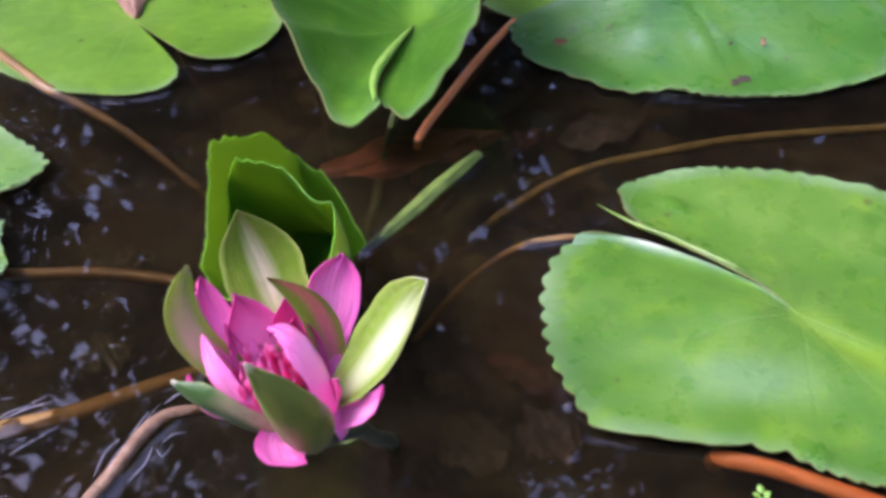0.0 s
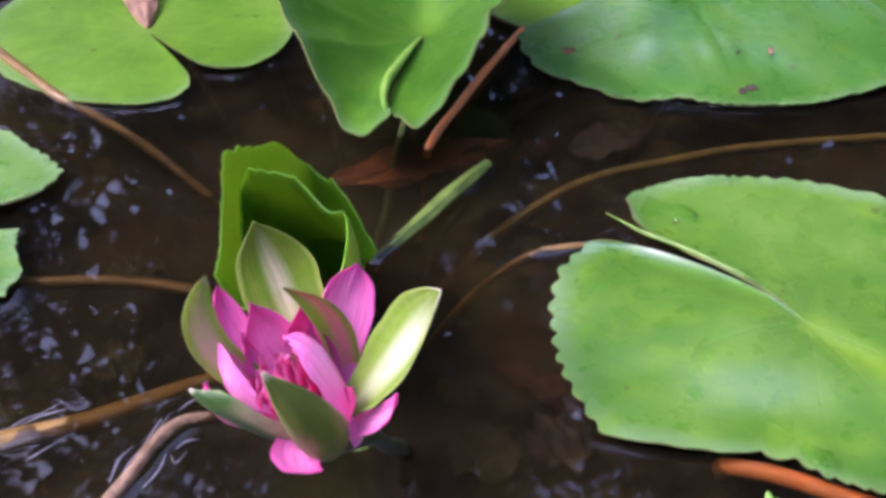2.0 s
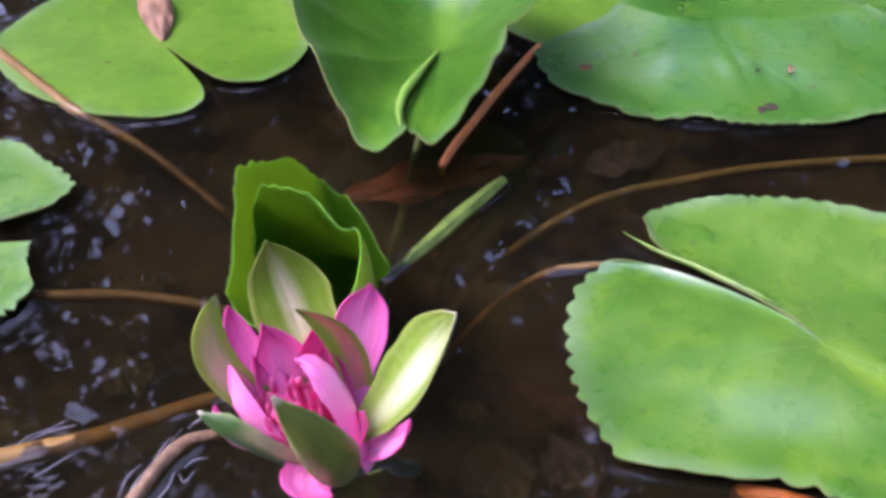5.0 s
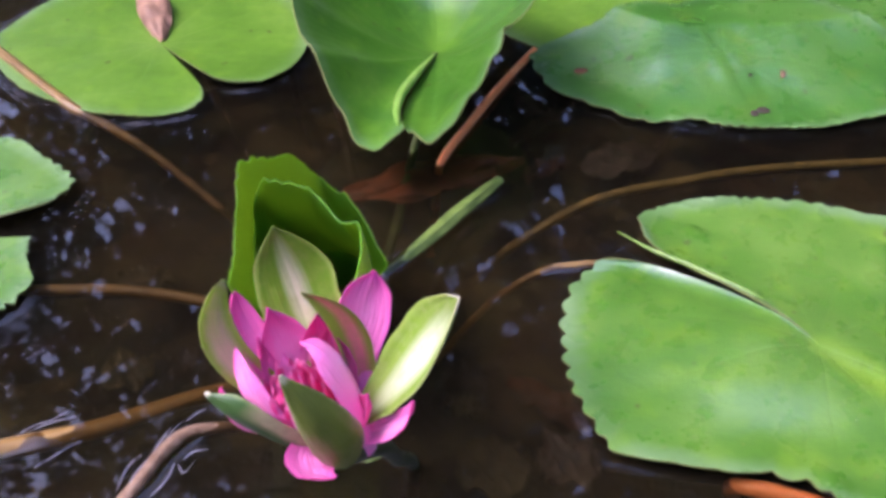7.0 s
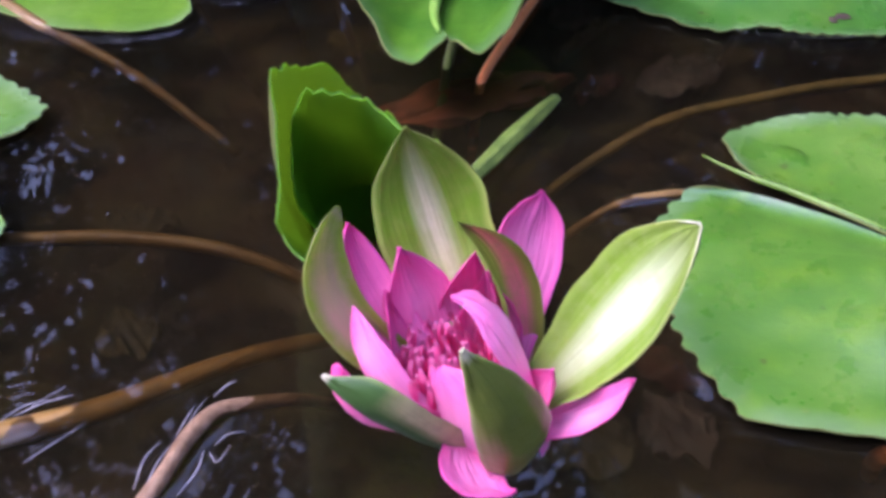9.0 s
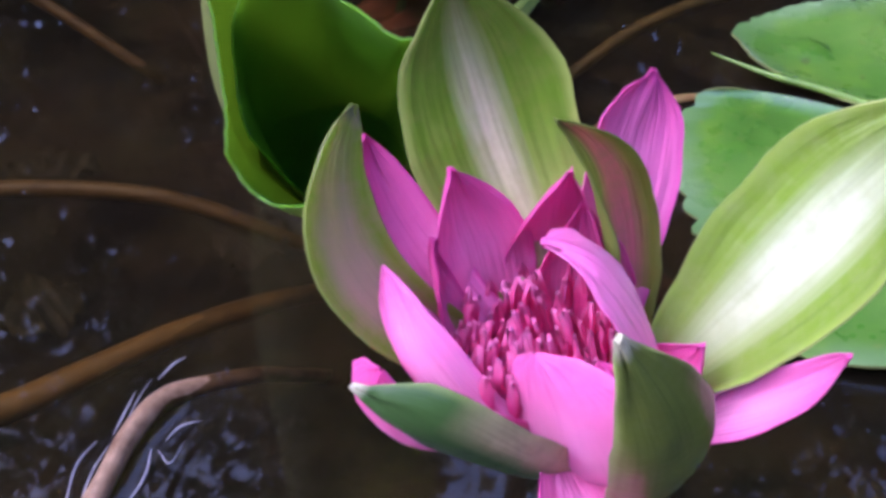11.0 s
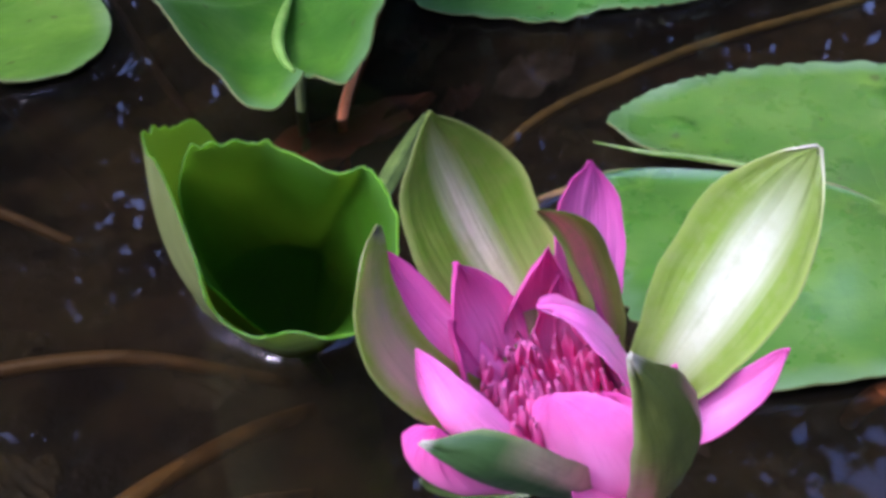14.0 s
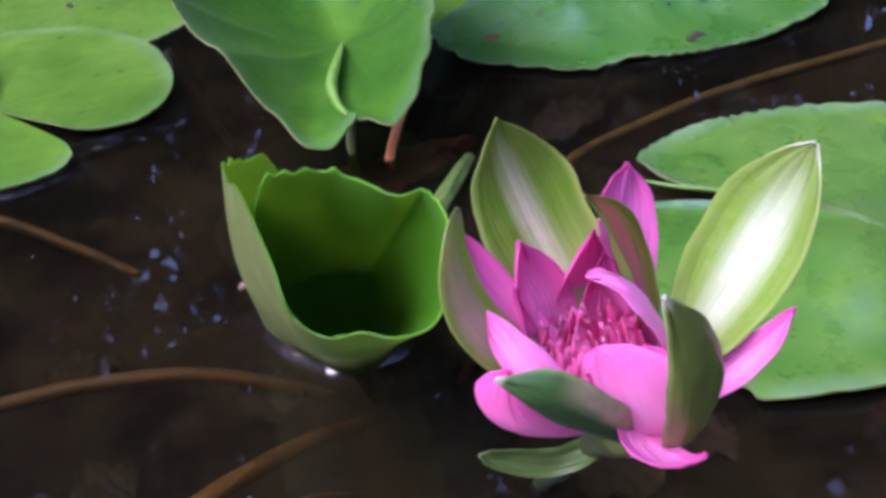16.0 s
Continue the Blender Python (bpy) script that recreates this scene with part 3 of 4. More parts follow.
pad("light green lily pad lying behind another", centre=(-0.138, 0.722), reach=lambda a: 0.091, sinus=80, gap=5,
    lift=lambda x, y, s, a: 0.0012 + ripple(x, y, 31, 0.0004), teeth=(0.0016, 0.008), mats=(PAD_LIME, PAD_UNDER), seed=17,
    stalk=([(-0.138, 0.722, 0.001), (-0.125, 0.69, -0.012), (-0.10, 0.60, -0.03), (-0.06, 0.48, -0.08)], (0.0024, 0.0024, 0.0022), STEM_SUNK))

reach_small = round_table([(0, 0.0690), (2, 0.0705), (17, 0.0660), (23, 0.0786), (32, 0.0880), (54, 0.0885), (66, 0.0910), (75, 0.090), (120, 0.082), (200, 0.075), (290, 0.080), (326, 0.0877), (332, 0.0895), (338, 0.0875), (345, 0.0790), (351, 0.0733)])
pad("small light green lily pad with toothed rim and open slit", centre=(-0.261, 0.387), reach=reach_small, sinus=9.5, gap=7.5, shut=0.5, least=0.3,
    lift=lambda x, y, s, a: 0.0025 + ripple(x, y, 11, 0.0015) + 0.003 * s * s + (0.004 * ((26 - a) / 26) ** 2 * s if a < 26 else 0), teeth=(0.0044, 0.0095), mats=(PAD_LIGHT, PAD_UNDER), seed=6,
    stalk=([(-0.23, 0.3620, -0.0035), (-0.18, 0.3610, -0.0035), (-0.145, 0.3625, -0.0042), (-0.113, 0.3602, -0.0062), (-0.090, 0.3552, -0.0095), (-0.070, 0.3490, -0.016), (-0.05, 0.35, -0.03)], (0.0026, 0.0028, 0.0028, 0.0024, 0.0022), STEM_TAN))


def lift_far(x, y, s, a):
    low = 0.500 + 0.9 * max(0.0, 0.13 - x) + 0.35 * max(0.0, x - 0.21)
    f = min(1.0, max(0.0, (y - low) / 0.105))
    near = math.exp(-((x - 0.168) / 0.050) ** 2 - ((y - 0.556) / 0.026) ** 2)
    pleat = 0.00032 * math.sin((x + 0.25 * (y - 0.55)) * 480 + 2.5 * noise.noise(Vector((x * 30, y * 30, 8)))) * near + 0.0016 * near
    return max(0.0036, 0.004 + pleat + ripple(x, y, 15, 0.0026) + 0.026 * f ** 1.4 - 0.006 * max(0.0, f - 0.8) / 0.2)


pad("glossy deep green lily pad arched up over its neighbours", centre=(0.165, 0.560),
    reach=round_table([(0, 0.118), (38, 0.088), (70, 0.062), (112, 0.054), (150, 0.078), (172, 0.112), (188, 0.105), (215, 0.083), (250, 0.062), (290, 0.064), (318, 0.083), (340, 0.106)]),
    sinus=60, gap=0.02, lift=lift_far, teeth=(0.0036, 0.008), mats=(PAD_DARK, PAD_UNDER), seed=9,
    stalk=([(0.165, 0.560, 0.012), (0.15, 0.545, -0.005), (0.12, 0.51, -0.03), (0.08, 0.47, -0.07)], (0.0024, 0.0024, 0.0022), STEM_SUNK))
pad("light green lily pad lying under a glossier one", centre=(0.115, 0.68), reach=lambda a: 0.105, sinus=95, gap=5,
    lift=lambda x, y, s, a: 0.0015 + ripple(x, y, 21, 0.0008), teeth=(0.0016, 0.008), mats=(PAD_LIME, PAD_UNDER), seed=12,
    stalk=([(0.0774, 0.6399, -0.008), (0.0554, 0.5894, -0.001), (0.0334, 0.5390, 0.0028), (0.0163, 0.4998, 0.0026), (0.0016, 0.4662, 0.0008), (-0.0012, 0.4597, -0.012), (-0.0050, 0.4510, -0.060)], (0.0020, 0.0022, 0.0023, 0.0023, 0.0022), STEM_BRIGHT))
pad("olive green lily pad beyond the glossy one", centre=(0.315, 0.670), reach=lambda a: 0.112, sinus=60, gap=5,
    lift=lambda x, y, s, a: 0.0015 + ripple(x, y, 25, 0.001), teeth=(0.0016, 0.008), mats=(PAD_DARK, PAD_UNDER), seed=14,
    stalk=([(0.31, 0.482, -0.003), (0.234, 0.4745, -0.003), (0.172, 0.4665, -0.003), (0.126, 0.4565, -0.005), (0.080, 0.4445, -0.0095), (0.042, 0.430, -0.026), (0.020, 0.422, -0.045), (-0.010, 0.39, -0.06)], (0.0023, 0.0024, 0.0024, 0.0022), STEM_OLIVE))


# ---- the heart-shaped leaf that stands clear of the water ----
def heart_leaf():
    ob = thing("lily_leaf", (-0.003, 0.52, 0.0), "young heart-shaped green leaf raised on its stalk with cupped margins", "leaf")
    cx, cy = -0.003, 0.529
    stops = [(20, 0.064, 0.074), (60, 0.085, 0.070), (100, 0.100, 0.066), (150, 0.082, 0.074), (190, 0.077, 0.074), (222.8, 0.084, 0.062), (240.3, 0.091, 0.040), (250, 0.103, 0.031), (255, 0.1055, 0.030), (259, 0.098, 0.032),
             (264, 0.094, 0.036), (269, 0.1045, 0.037), (275, 0.099, 0.044), (282, 0.086, 0.052), (297, 0.065, 0.060), (314.6, 0.0515, 0.065), (350, 0.055, 0.074)]
    reach = round_table([(a, r) for a, r, z in stops])
    height = round_table([(a, z) for a, r, z in stops])

    def lift(x, y, s, a):
        rim = height(math.degrees(math.atan2(y - cy, x - cx)) % 360)
        z = 0.030 + (rim - 0.030) * s ** 1.7 + 0.0015 * noise.noise(Vector((x * 40, y * 40, 3)))
        # the slit's one lip rolls up against the other
        if a > 342:
            z += 0.014 * ((a - 342) / 18) ** 3 * s * (1.3 - s)
        return z

    under(new("blade", pad_blade((cx, cy), reach, 262, 0.5, lift, teeth=(0.0008, 0.012), mats=(PAD_FRESH, ROLL_OUT), seed=20, rings=20, bend=8.0)), ob)
    lip = []
    for k in range(9):
        s = 0.06 + 0.86 * k / 8
        r = reach(260.5) * s
        a = radians(261 - 8.0 * math.sin(math.pi * s))
        x, y = cx + r * math.cos(a), cy + r * math.sin(a)
        lip.append((x, y, lift(x, y, s, 359.5) + 0.0006))
    under(new("slit_lip", tube("slit_lip", lip, (0.0006, 0.0014, 0.0022, 0.0026, 0.0022, 0.0008), [LIP_PALE], n=44, sides=10, lumps=0.2)), ob, "pale rolled margin of the slit")
    under(new("stalk", tube("stalk", [(-0.004, 0.529, 0.029), (-0.010, 0.495, 0.009), (-0.0142, 0.477, -0.001), (-0.0175, 0.455, -0.006), (-0.0215, 0.427, -0.015), (-0.025, 0.413, -0.022), (-0.03, 0.39, -0.05)], (0.0022, 0.0024, 0.0024), [STEM_GREEN])), ob)


heart_leaf()


# ---- the rolled leaf ----
def waist_of(w):
    """The funnel's reach just above the water by angle in degrees: its front is drawn in."""
    d = (w - 215 + 180) % 360 - 180
    back = (w - 15 + 180) % 360 - 180
    return 0.0265 + 0.0110 * math.exp(-(d / 75) ** 2) - 0.0125 * math.exp(-(d / 38) ** 2) - 0.0085 * math.exp(-(back / 52) ** 2)


def rolled_leaf():
    ob = thing("rolled_leaf", (-0.045, 0.36, 0.0), "young green leaf rolled into a funnel with wavy rim", "leaf")
    rim = [(-0.020, 0.355, 0.020, 20), (-0.036, 0.376, 0.036, 60), (-0.052, 0.388, 0.042, 95), (-0.062, 0.370, 0.065, 130), (-0.072, 0.353, 0.075, 160), (-0.0755, 0.337, 0.081, 185),
           (-0.0722, 0.318, 0.081, 200), (-0.0695, 0.293, 0.077, 220), (-0.0680, 0.2775, 0.071, 240), (-0.061, 0.271, 0.066, 258), (-0.052, 0.267, 0.068, 275), (-0.044, 0.263, 0.067, 295), (-0.034, 0.263, 0.069, 318),
           (-0.026, 0.272, 0.077, 345), (-0.023, 0.283, 0.083, 370), (-0.025, 0.298, 0.086, 400), (-0.032, 0.304, 0.082, 420), (-0.044, 0.321, 0.083, 450), (-0.053, 0.326, 0.083, 470), (-0.065, 0.331, 0.079, 500), (-0.0705, 0.3310, 0.061, 540), (-0.0680, 0.3190, 0.045, 572)]
    n, rings = 200, 20
    line = spline([r[:3] for r in rim], n)
    turns = spline([(r[3], 0, 0) for r in rim], n)
    rows, uv = [], []
    for k, p in enumerate(line):
        f = k / (n - 1)
        w = radians(turns[k].x)
        loose = 1 - 0.15 * f
        # the free inner edge slants down round the funnel
        w += radians(38) * f ** 5
        way = Vector((math.cos(w), math.sin(w), 0))
        waist = Vector((-0.043, 0.356, 0.006)) + way * waist_of(math.degrees(w)) * loose
        foot = Vector((-0.042, 0.362, -0.022)) + way * 0.004 * loose
        out = (p - waist).normalized()
        p = p + out * (0.0042 * noise.noise(Vector((f * 34, 2, 0))) + 0.0034 * noise.noise(Vector((f * 95, 4, 0))) + 0.0012 * abs(math.sin(f * 75)))
        belly = 0.0012 + 0.0042 * math.exp(-((turns[k].x - 205) / 32) ** 2)
        row, q = [], []
        for i in range(rings + 1):
            s = i / rings
            if s < 0.35:
                k = s / 0.35
                c = foot.lerp(waist, k ** 0.6)
                c.z = foot.z + (waist.z - foot.z) * k
            else:
                g = (s - 0.35) / 0.65
                c = waist.lerp(p, g) + way * belly * math.sin(math.pi * g)
            row.append(c)
            q.append((f, 0.2 + 0.8 * s))
        rows.append(row)
        uv.append(q)
    verts, faces, uvs, slots = sheet(rows, 0.0006, uv)
    under(new("blade", mesh_of("blade", verts, faces, [ROLL_OUT, ROLL_IN], uvs, slots)), ob)
    under(new("stalk", tube("stalk", [(-0.042, 0.362, -0.0228), (-0.040, 0.365, -0.035), (-0.036, 0.370, -0.050), (-0.02, 0.375, -0.09)], (0.004, 0.003, 0.003), [STEM_GREEN])), ob)


rolled_leaf()


# ---- stems ----
rootstock = thing("rootstock", (-0.02, 0.38, -0.06), "sunken lily rootstock sending brown and tan stalks to the surface", "water plant")
under(new("crown", tube("crown", [(-0.024, 0.36, -0.145), (-0.02, 0.375, -0.125), (-0.015, 0.39, -0.13)], (0.008, 0.012, 0.008), [STEM_BROWN], lumps=0.3)), rootstock)


def stalk(label, points, radii, mat, seed=0, lumps=0.06):
    under(new("stalk", tube("stalk", points, radii, [mat], n=40, lumps=lumps, seed=seed)), rootstock, label)


stalk("thin tan stalk at the water's surface", [(0.0768, 0.3815, 0.0003), (0.066, 0.3797, 0.0008), (0.046, 0.3768, -0.003), (0.020, 0.3715, -0.024), (-0.014, 0.362, -0.07)], (0.0016, 0.0018, 0.0018, 0.0016), STEM_TAN, 3)
stalk("thick brown stalk breaking the surface", [(-0.21, 0.246, 0.003), (-0.163, 0.2662, -0.0012), (-0.134, 0.2787, -0.0042), (-0.114, 0.2907, -0.0062), (-0.091, 0.3037, -0.0080), (-0.066, 0.3155, -0.012), (-0.045, 0.335, -0.03)], (0.0042, 0.0041, 0.0036, 0.0031, 0.0027), STEM_BROWN, 5)
stalk("bent pinkish tan stalk lying on the water", [(-0.135, 0.185, 0.003), (-0.117, 0.222, 0.003), (-0.1065, 0.246, 0.0028), (-0.1000, 0.263, 0.0026), (-0.0935, 0.2737, 0.0012), (-0.084, 0.2795, -0.0020), (-0.070, 0.286, -0.008), (-0.05, 0.300, -0.03)], (0.0025, 0.0026, 0.0027, 0.0025, 0.0020), STEM_PINK, 6, 0.22)
stalk("thin dark sunken stalk", [(-0.160, 0.60, -0.01), (-0.146, 0.572, -0.02), (-0.107, 0.505, -0.04), (-0.05, 0.42, -0.10)], (0.0018, 0.002, 0.002), STEM_SUNK, 9)
stalk("thin dark sunken stalk", [(-0.085, 0.64, -0.005), (-0.072, 0.585, -0.02), (-0.048, 0.487, -0.04), (-0.03, 0.40, -0.11)], (0.0022, 0.0024, 0.0022), STEM_SUNK, 10)
stalk("dark reddish sunken stalk", [(0.02, 0.44, -0.02), (0.0, 0.42, -0.04), (-0.02, 0.38, -0.10)], (0.0026, 0.0026, 0.0024), STEM_SUNK, 11)
stalk("dark sunken stalk under the big pad", [(0.14, 0.28, -0.03), (0.08, 0.30, -0.045), (0.03, 0.33, -0.07), (-0.01, 0.37, -0.12)], (0.003, 0.003, 0.003), STEM_SUNK, 12)


# ---- the water's surface ----
water_sheet(shore_of((-0.043, 0.356), lambda a: (0.0006 + 0.865 * waist_of(a)) * (1 - 0.15 * ((a - 20) % 360) / 590) + 0.0004, 0.0024, uneven=0.12)
            + shore_of((0.161, 0.325), reach_right, 0.0012, 300, 565, uneven=0.9) + shore_of((0.161, 0.325), reach_right, 0.0003, 205, 300, uneven=0.9) + shore_of((-0.177, 0.588), reach_left, 0.0022) + shore_of((-0.261, 0.387), reach_small, 0.0022)
            + shore_line([(0.054, 0.579, 0), (0.064, 0.545, 0), (0.102, 0.514, 0), (0.147, 0.499, 0), (0.194, 0.500, 0), (0.253, 0.525, 0)], 0.0020)
            + shore_line([(-0.21, 0.247, 0), (-0.163, 0.2660, 0), (-0.150, 0.2712, 0)], 0.0020)
            + shore_line([(-0.135, 0.185, 0), (-0.117, 0.222, 0), (-0.1065, 0.246, 0), (-0.1000, 0.263, 0), (-0.0920, 0.2745, 0)], 0.0028)
            + shore_line([(-0.30, 0.60, 0), (-0.248, 0.548, 0), (-0.211, 0.5135, 0), (-0.20, 0.507, 0)], 0.0030)
            + shore_line([(-0.024, 0.373, 0), (0.003, 0.407, 0), (0.0311, 0.441, 0)], 0.0032) + shore_line([(0.050, 0.377, 0), (0.0765, 0.3815, 0)], 0.0016, 30))


# ---- furled leaf, dead leaf, floating scraps ----
def furled_leaf():
    a, b = Vector((-0.024, 0.373, -0.001)), Vector((0.0311, 0.4410, 0.0055))
    ob = new("furled_leaf", tube("furled_leaf", [Vector(), (b - a) * 0.3 + Vector((0.001, -0.001, 0.001)), (b - a) * 0.7 + Vector((0.0005, 0, 0.001)), b - a], (0.0014, 0.0030, 0.0036, 0.0035, 0.0024), [BUD_GREEN], n=40, sides=24, lumps=0.18, seed=3, flat=0.8, ridges=0.13))
    ob.location = a
    tagged(ob, "tightly furled green young leaf lying on the water", "leaf")


furled_leaf()


def flat_leaf(name, a, b, width, z, mats, label, category, bow=0.003, seed=0, tilt=0.0, thick=0.0006, ends=(0.02, 0.02), crumple=0.0):
    """A pointed leaf lying about level between two ends."""
    a, b = Vector((*a, z)), Vector((*b, z))
    along = b - a
    side = Vector((-along.y, along.x, 0)).normalized()
    rows, uv = [], []
    for i in range(25):
        u = i / 24
        w = width / 2 * (1 + 45 * crumple * noise.noise(Vector((u * 6, 1, seed)))) * max(0.04, math.sin(math.pi * (ends[0] + u * (1 - ends[0] - ends[1]))) ** 0.8)
        row, q = [], []
        for j in range(9):
            v = j / 4 - 1
            c = along * u + side * (w * v)
            c.z += bow * math.sin(math.pi * u) - bow * 0.6 * v * v + tilt * v + 0.0012 * noise.noise(Vector((u * 5, v * 2, seed))) + crumple * (noise.noise(Vector((u * 7, v * 2.5, seed + 3))) + 0.5 * abs(noise.noise(Vector((u * 13, v * 4, seed + 6)))))
            row.append(c)
            q.append((j / 8, u))
        rows.append(row)
        uv.append(q)
    verts, faces, uvs, slots = sheet(rows, thick, uv)
    ob = new(name, mesh_of(name, verts, faces, mats, uvs, slots))
    ob.location = a
    return tagged(ob, label, category)


flat_leaf("dead_leaf", (-0.052, 0.441), (0.045, 0.478), 0.034, -0.0068, [DEAD_LEAF, DEAD_LEAF], "dead reddish brown leaf sunk just under water", "dead leaf", seed=2, crumple=0.004)
for n_, (a_, b_, w_, z_, m_, l_) in enumerate((
    ((0.044, 0.543), (0.069, 0.560), 0.026, -0.016, ROTTEN_GREY, "rotten grey brown leaf sunk under the water"),
    ((0.040, 0.501), (0.080, 0.549), 0.008, -0.012, ROTTEN_OLIVE, "narrow rotten olive leaf sunk under the water"),
    ((0.078, 0.483), (0.122, 0.504), 0.028, -0.016, ROTTEN_GREY, "rotten grey brown leaf sunk under the water"),
    ((0.045, 0.468), (0.069, 0.483), 0.013, -0.011, ROTTEN_RED, "dead reddish brown leaf fragment sunk under water"),
    ((0.033, 0.327), (0.067, 0.299), 0.014, -0.020, ROTTEN_RED, "narrow dead reddish leaf sunk under the water"),
    ((0.013, 0.269), (0.039, 0.287), 0.03, -0.020, ROTTEN_OLIVE, "rotten olive brown leaf lying deep under water"),
    ((0.045, 0.276), (0.068, 0.288), 0.03, -0.020, ROTTEN_GREY, "rotten grey brown leaf sunk under the water"),
    ((0.006, 0.314), (0.023, 0.304), 0.012, -0.020, ROTTEN_OLIVE, "small rotten olive leaf sunk under the water"),
    ((-0.144, 0.321), (-0.124, 0.332), 0.024, -0.020, ROTTEN_OLIVE, "rotten olive brown leaf lying deep under water"),
    ((-0.082, 0.341), (-0.067, 0.360), 0.026, -0.020, ROTTEN_GREY, "rotten grey brown leaf sunk under the water"),
    ((-0.155, 0.388), (-0.126, 0.390), 0.018, -0.020, ROTTEN_OLIVE, "rotten olive brown leaf lying deep under water"),
)):
    tagged(flat_leaf("sunken_leaf", a_, b_, w_, z_, [m_, m_], l_, "dead leaf", seed=30 + n_, crumple=0.006, bow=0.002, ends=(0.08, 0.05)), l_, "dead leaf", "rotten leaves under the water")
flat_leaf("dry_leaf", (-0.176, 0.590), (-0.205, 0.668), 0.022, 0.0055, [DRY_LEAF, DRY_LEAF], "crumpled dry buff leaf caught in a lily pad's slit", "dead leaf", bow=0.006, seed=5, crumple=0.005)


# ---- the flower ----
AXIS = Vector((-0.0255, 0.1852, 0.126))
SEAT = Vector((-0.0195, 0.1832, 0.104))
flower = thing("water_lily", SEAT, "half-open pink water lily with green sepals on a stalk", "flower")


def petal_mesh(name, tip, width, side, bow, cup, mats, base=None, inner=None, curl=0.0, thick=0.0003, foot=0.45, wide=0.52, point=0.9, sway=0.0, via=None, twist=0.0, seed=0, nu=22, nv=11):
    """A petal from base to tip. side: its way across; bow: how far its middle leans out; cup: how much its sides rise inwards; curl: how far the tip comes in."""
    tip = Vector(tip)
    base = Vector(base) if base else SEAT + (tip - SEAT) * 0.06
    chord = (tip - base).normalized()
    side = Vector(side)
    side = (side - chord * side.dot(chord)).normalized()
    face = chord.cross(side)
    aim = Vector(inner) if inner else AXIS - (base + tip) / 2
    if face.dot(aim) < 0:
        face, side = -face, -side
    ctrl = (base + tip) / 2 - face * bow * 2 + side * sway * 2
    if via:
        ctrl = (Vector(via) - base * 0.16 - tip * 0.36) / 0.48
    rows, uv = [], []
    for i in range(nu + 1):
        u = i / nu
        c = base * (1 - u) ** 2 + ctrl * (2 * u * (1 - u)) + tip * u * u + face * curl * (u ** 3 - u ** 6 * 0.3)
        t = ((ctrl - base) * (1 - u) + (tip - ctrl) * u).normalized()
        s = (side - t * side.dot(t)).normalized()
        w = Matrix.Rotation(twist * u, 3, t)
        s = w @ s
        nrm = t.cross(s)
        if nrm.dot(face) < 0:
            nrm = -nrm
        if u < wide:
            half = foot + (1 - foot) * (1 - (1 - u / wide) ** 2)
        else:
            half = max(0.0, 1 - ((u - wide) / (1 - wide)) ** 2) ** point
        half = max(half, 0.03) * width / 2
        row, q = [], []
        for j in range(nv + 1):
            v = 2 * j / nv - 1
            ang = cup * v
            wide_here = half * (1 + 0.07 * v * v * noise.noise(Vector((u * 7, 3 if v > 0 else -3, seed))))
            off = s * (wide_here * (math.sin(ang) / max(cup, 1e-3))) + nrm * (half * (1 - math.cos(ang)) / max(cup, 1e-3))
            k = noise.noise(Vector((u * 3, v * 2, seed))) * 0.0011 + noise.noise(Vector((u * 8, v * 5, seed + 9))) * 0.0004 + v * v * width * 0.03 * noise.noise(Vector((u * 11, 2 if v > 0 else -2, seed + 4)))
            row.append(c + off + nrm * k * (0.3 + 0.7 * u) - SEAT)
            q.append(((v + 1) / 2, u))
        rows.append(row)
        uv.append(q)
    if np.dot(np.cross(np.array(rows[nu // 2 + 1][nv // 2]) - np.array(rows[nu // 2][nv // 2]), np.array(rows[nu // 2][nv // 2 + 1]) - np.array(rows[nu // 2][nv // 2])), np.array(face)) < 0:
        rows = [r[::-1] for r in rows]
        uv = [q[::-1] for q in uv]
    verts, faces, uvs, slots = sheet(rows, thick, uv)
    return mesh_of(name, verts, faces, mats, uvs, slots)


def flower_part(name, mesh, label=""):
    ob = new(name, mesh)
    ob.parent = flower
    if label:
        ob["label"] = label
    return ob


def sepal(label, *a, **k):
    return flower_part("sepal", petal_mesh("sepal", *a, **k), label)


def petal(label, *a, **k):
    k.setdefault("thick", 0.00014)
    return flower_part("petal", petal_mesh("petal", *a, **k), label)


sepal("broad green sepal with a cream streak inside", (-0.0349, 0.2071, 0.1543), 0.0205, (0.95, 0.24, 0.18), 0.0, 0.28, (SEPAL_IN, SEPAL_THIN), via=(-0.0308, 0.2062, 0.1380), base=(-0.0169, 0.1842, 0.1065), seed=1, wide=0.57, point=1.14, foot=0.32)
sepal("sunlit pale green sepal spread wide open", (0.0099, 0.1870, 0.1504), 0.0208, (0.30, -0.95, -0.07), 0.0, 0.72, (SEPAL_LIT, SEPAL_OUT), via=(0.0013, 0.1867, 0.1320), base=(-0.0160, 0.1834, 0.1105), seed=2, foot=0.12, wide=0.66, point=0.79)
sepal("green-edged sepal with a blush inside", (-0.0454, 0.1954, 0.1475), 0.0096, (0.75, 0.59, 0.28), 0.0, 0.45, (SEPAL_PINK, SEPAL_THIN), via=(-0.0469, 0.1900, 0.1324), base=(-0.0221, 0.1895, 0.1078), seed=3, wide=0.52, point=0.55, foot=0.38)
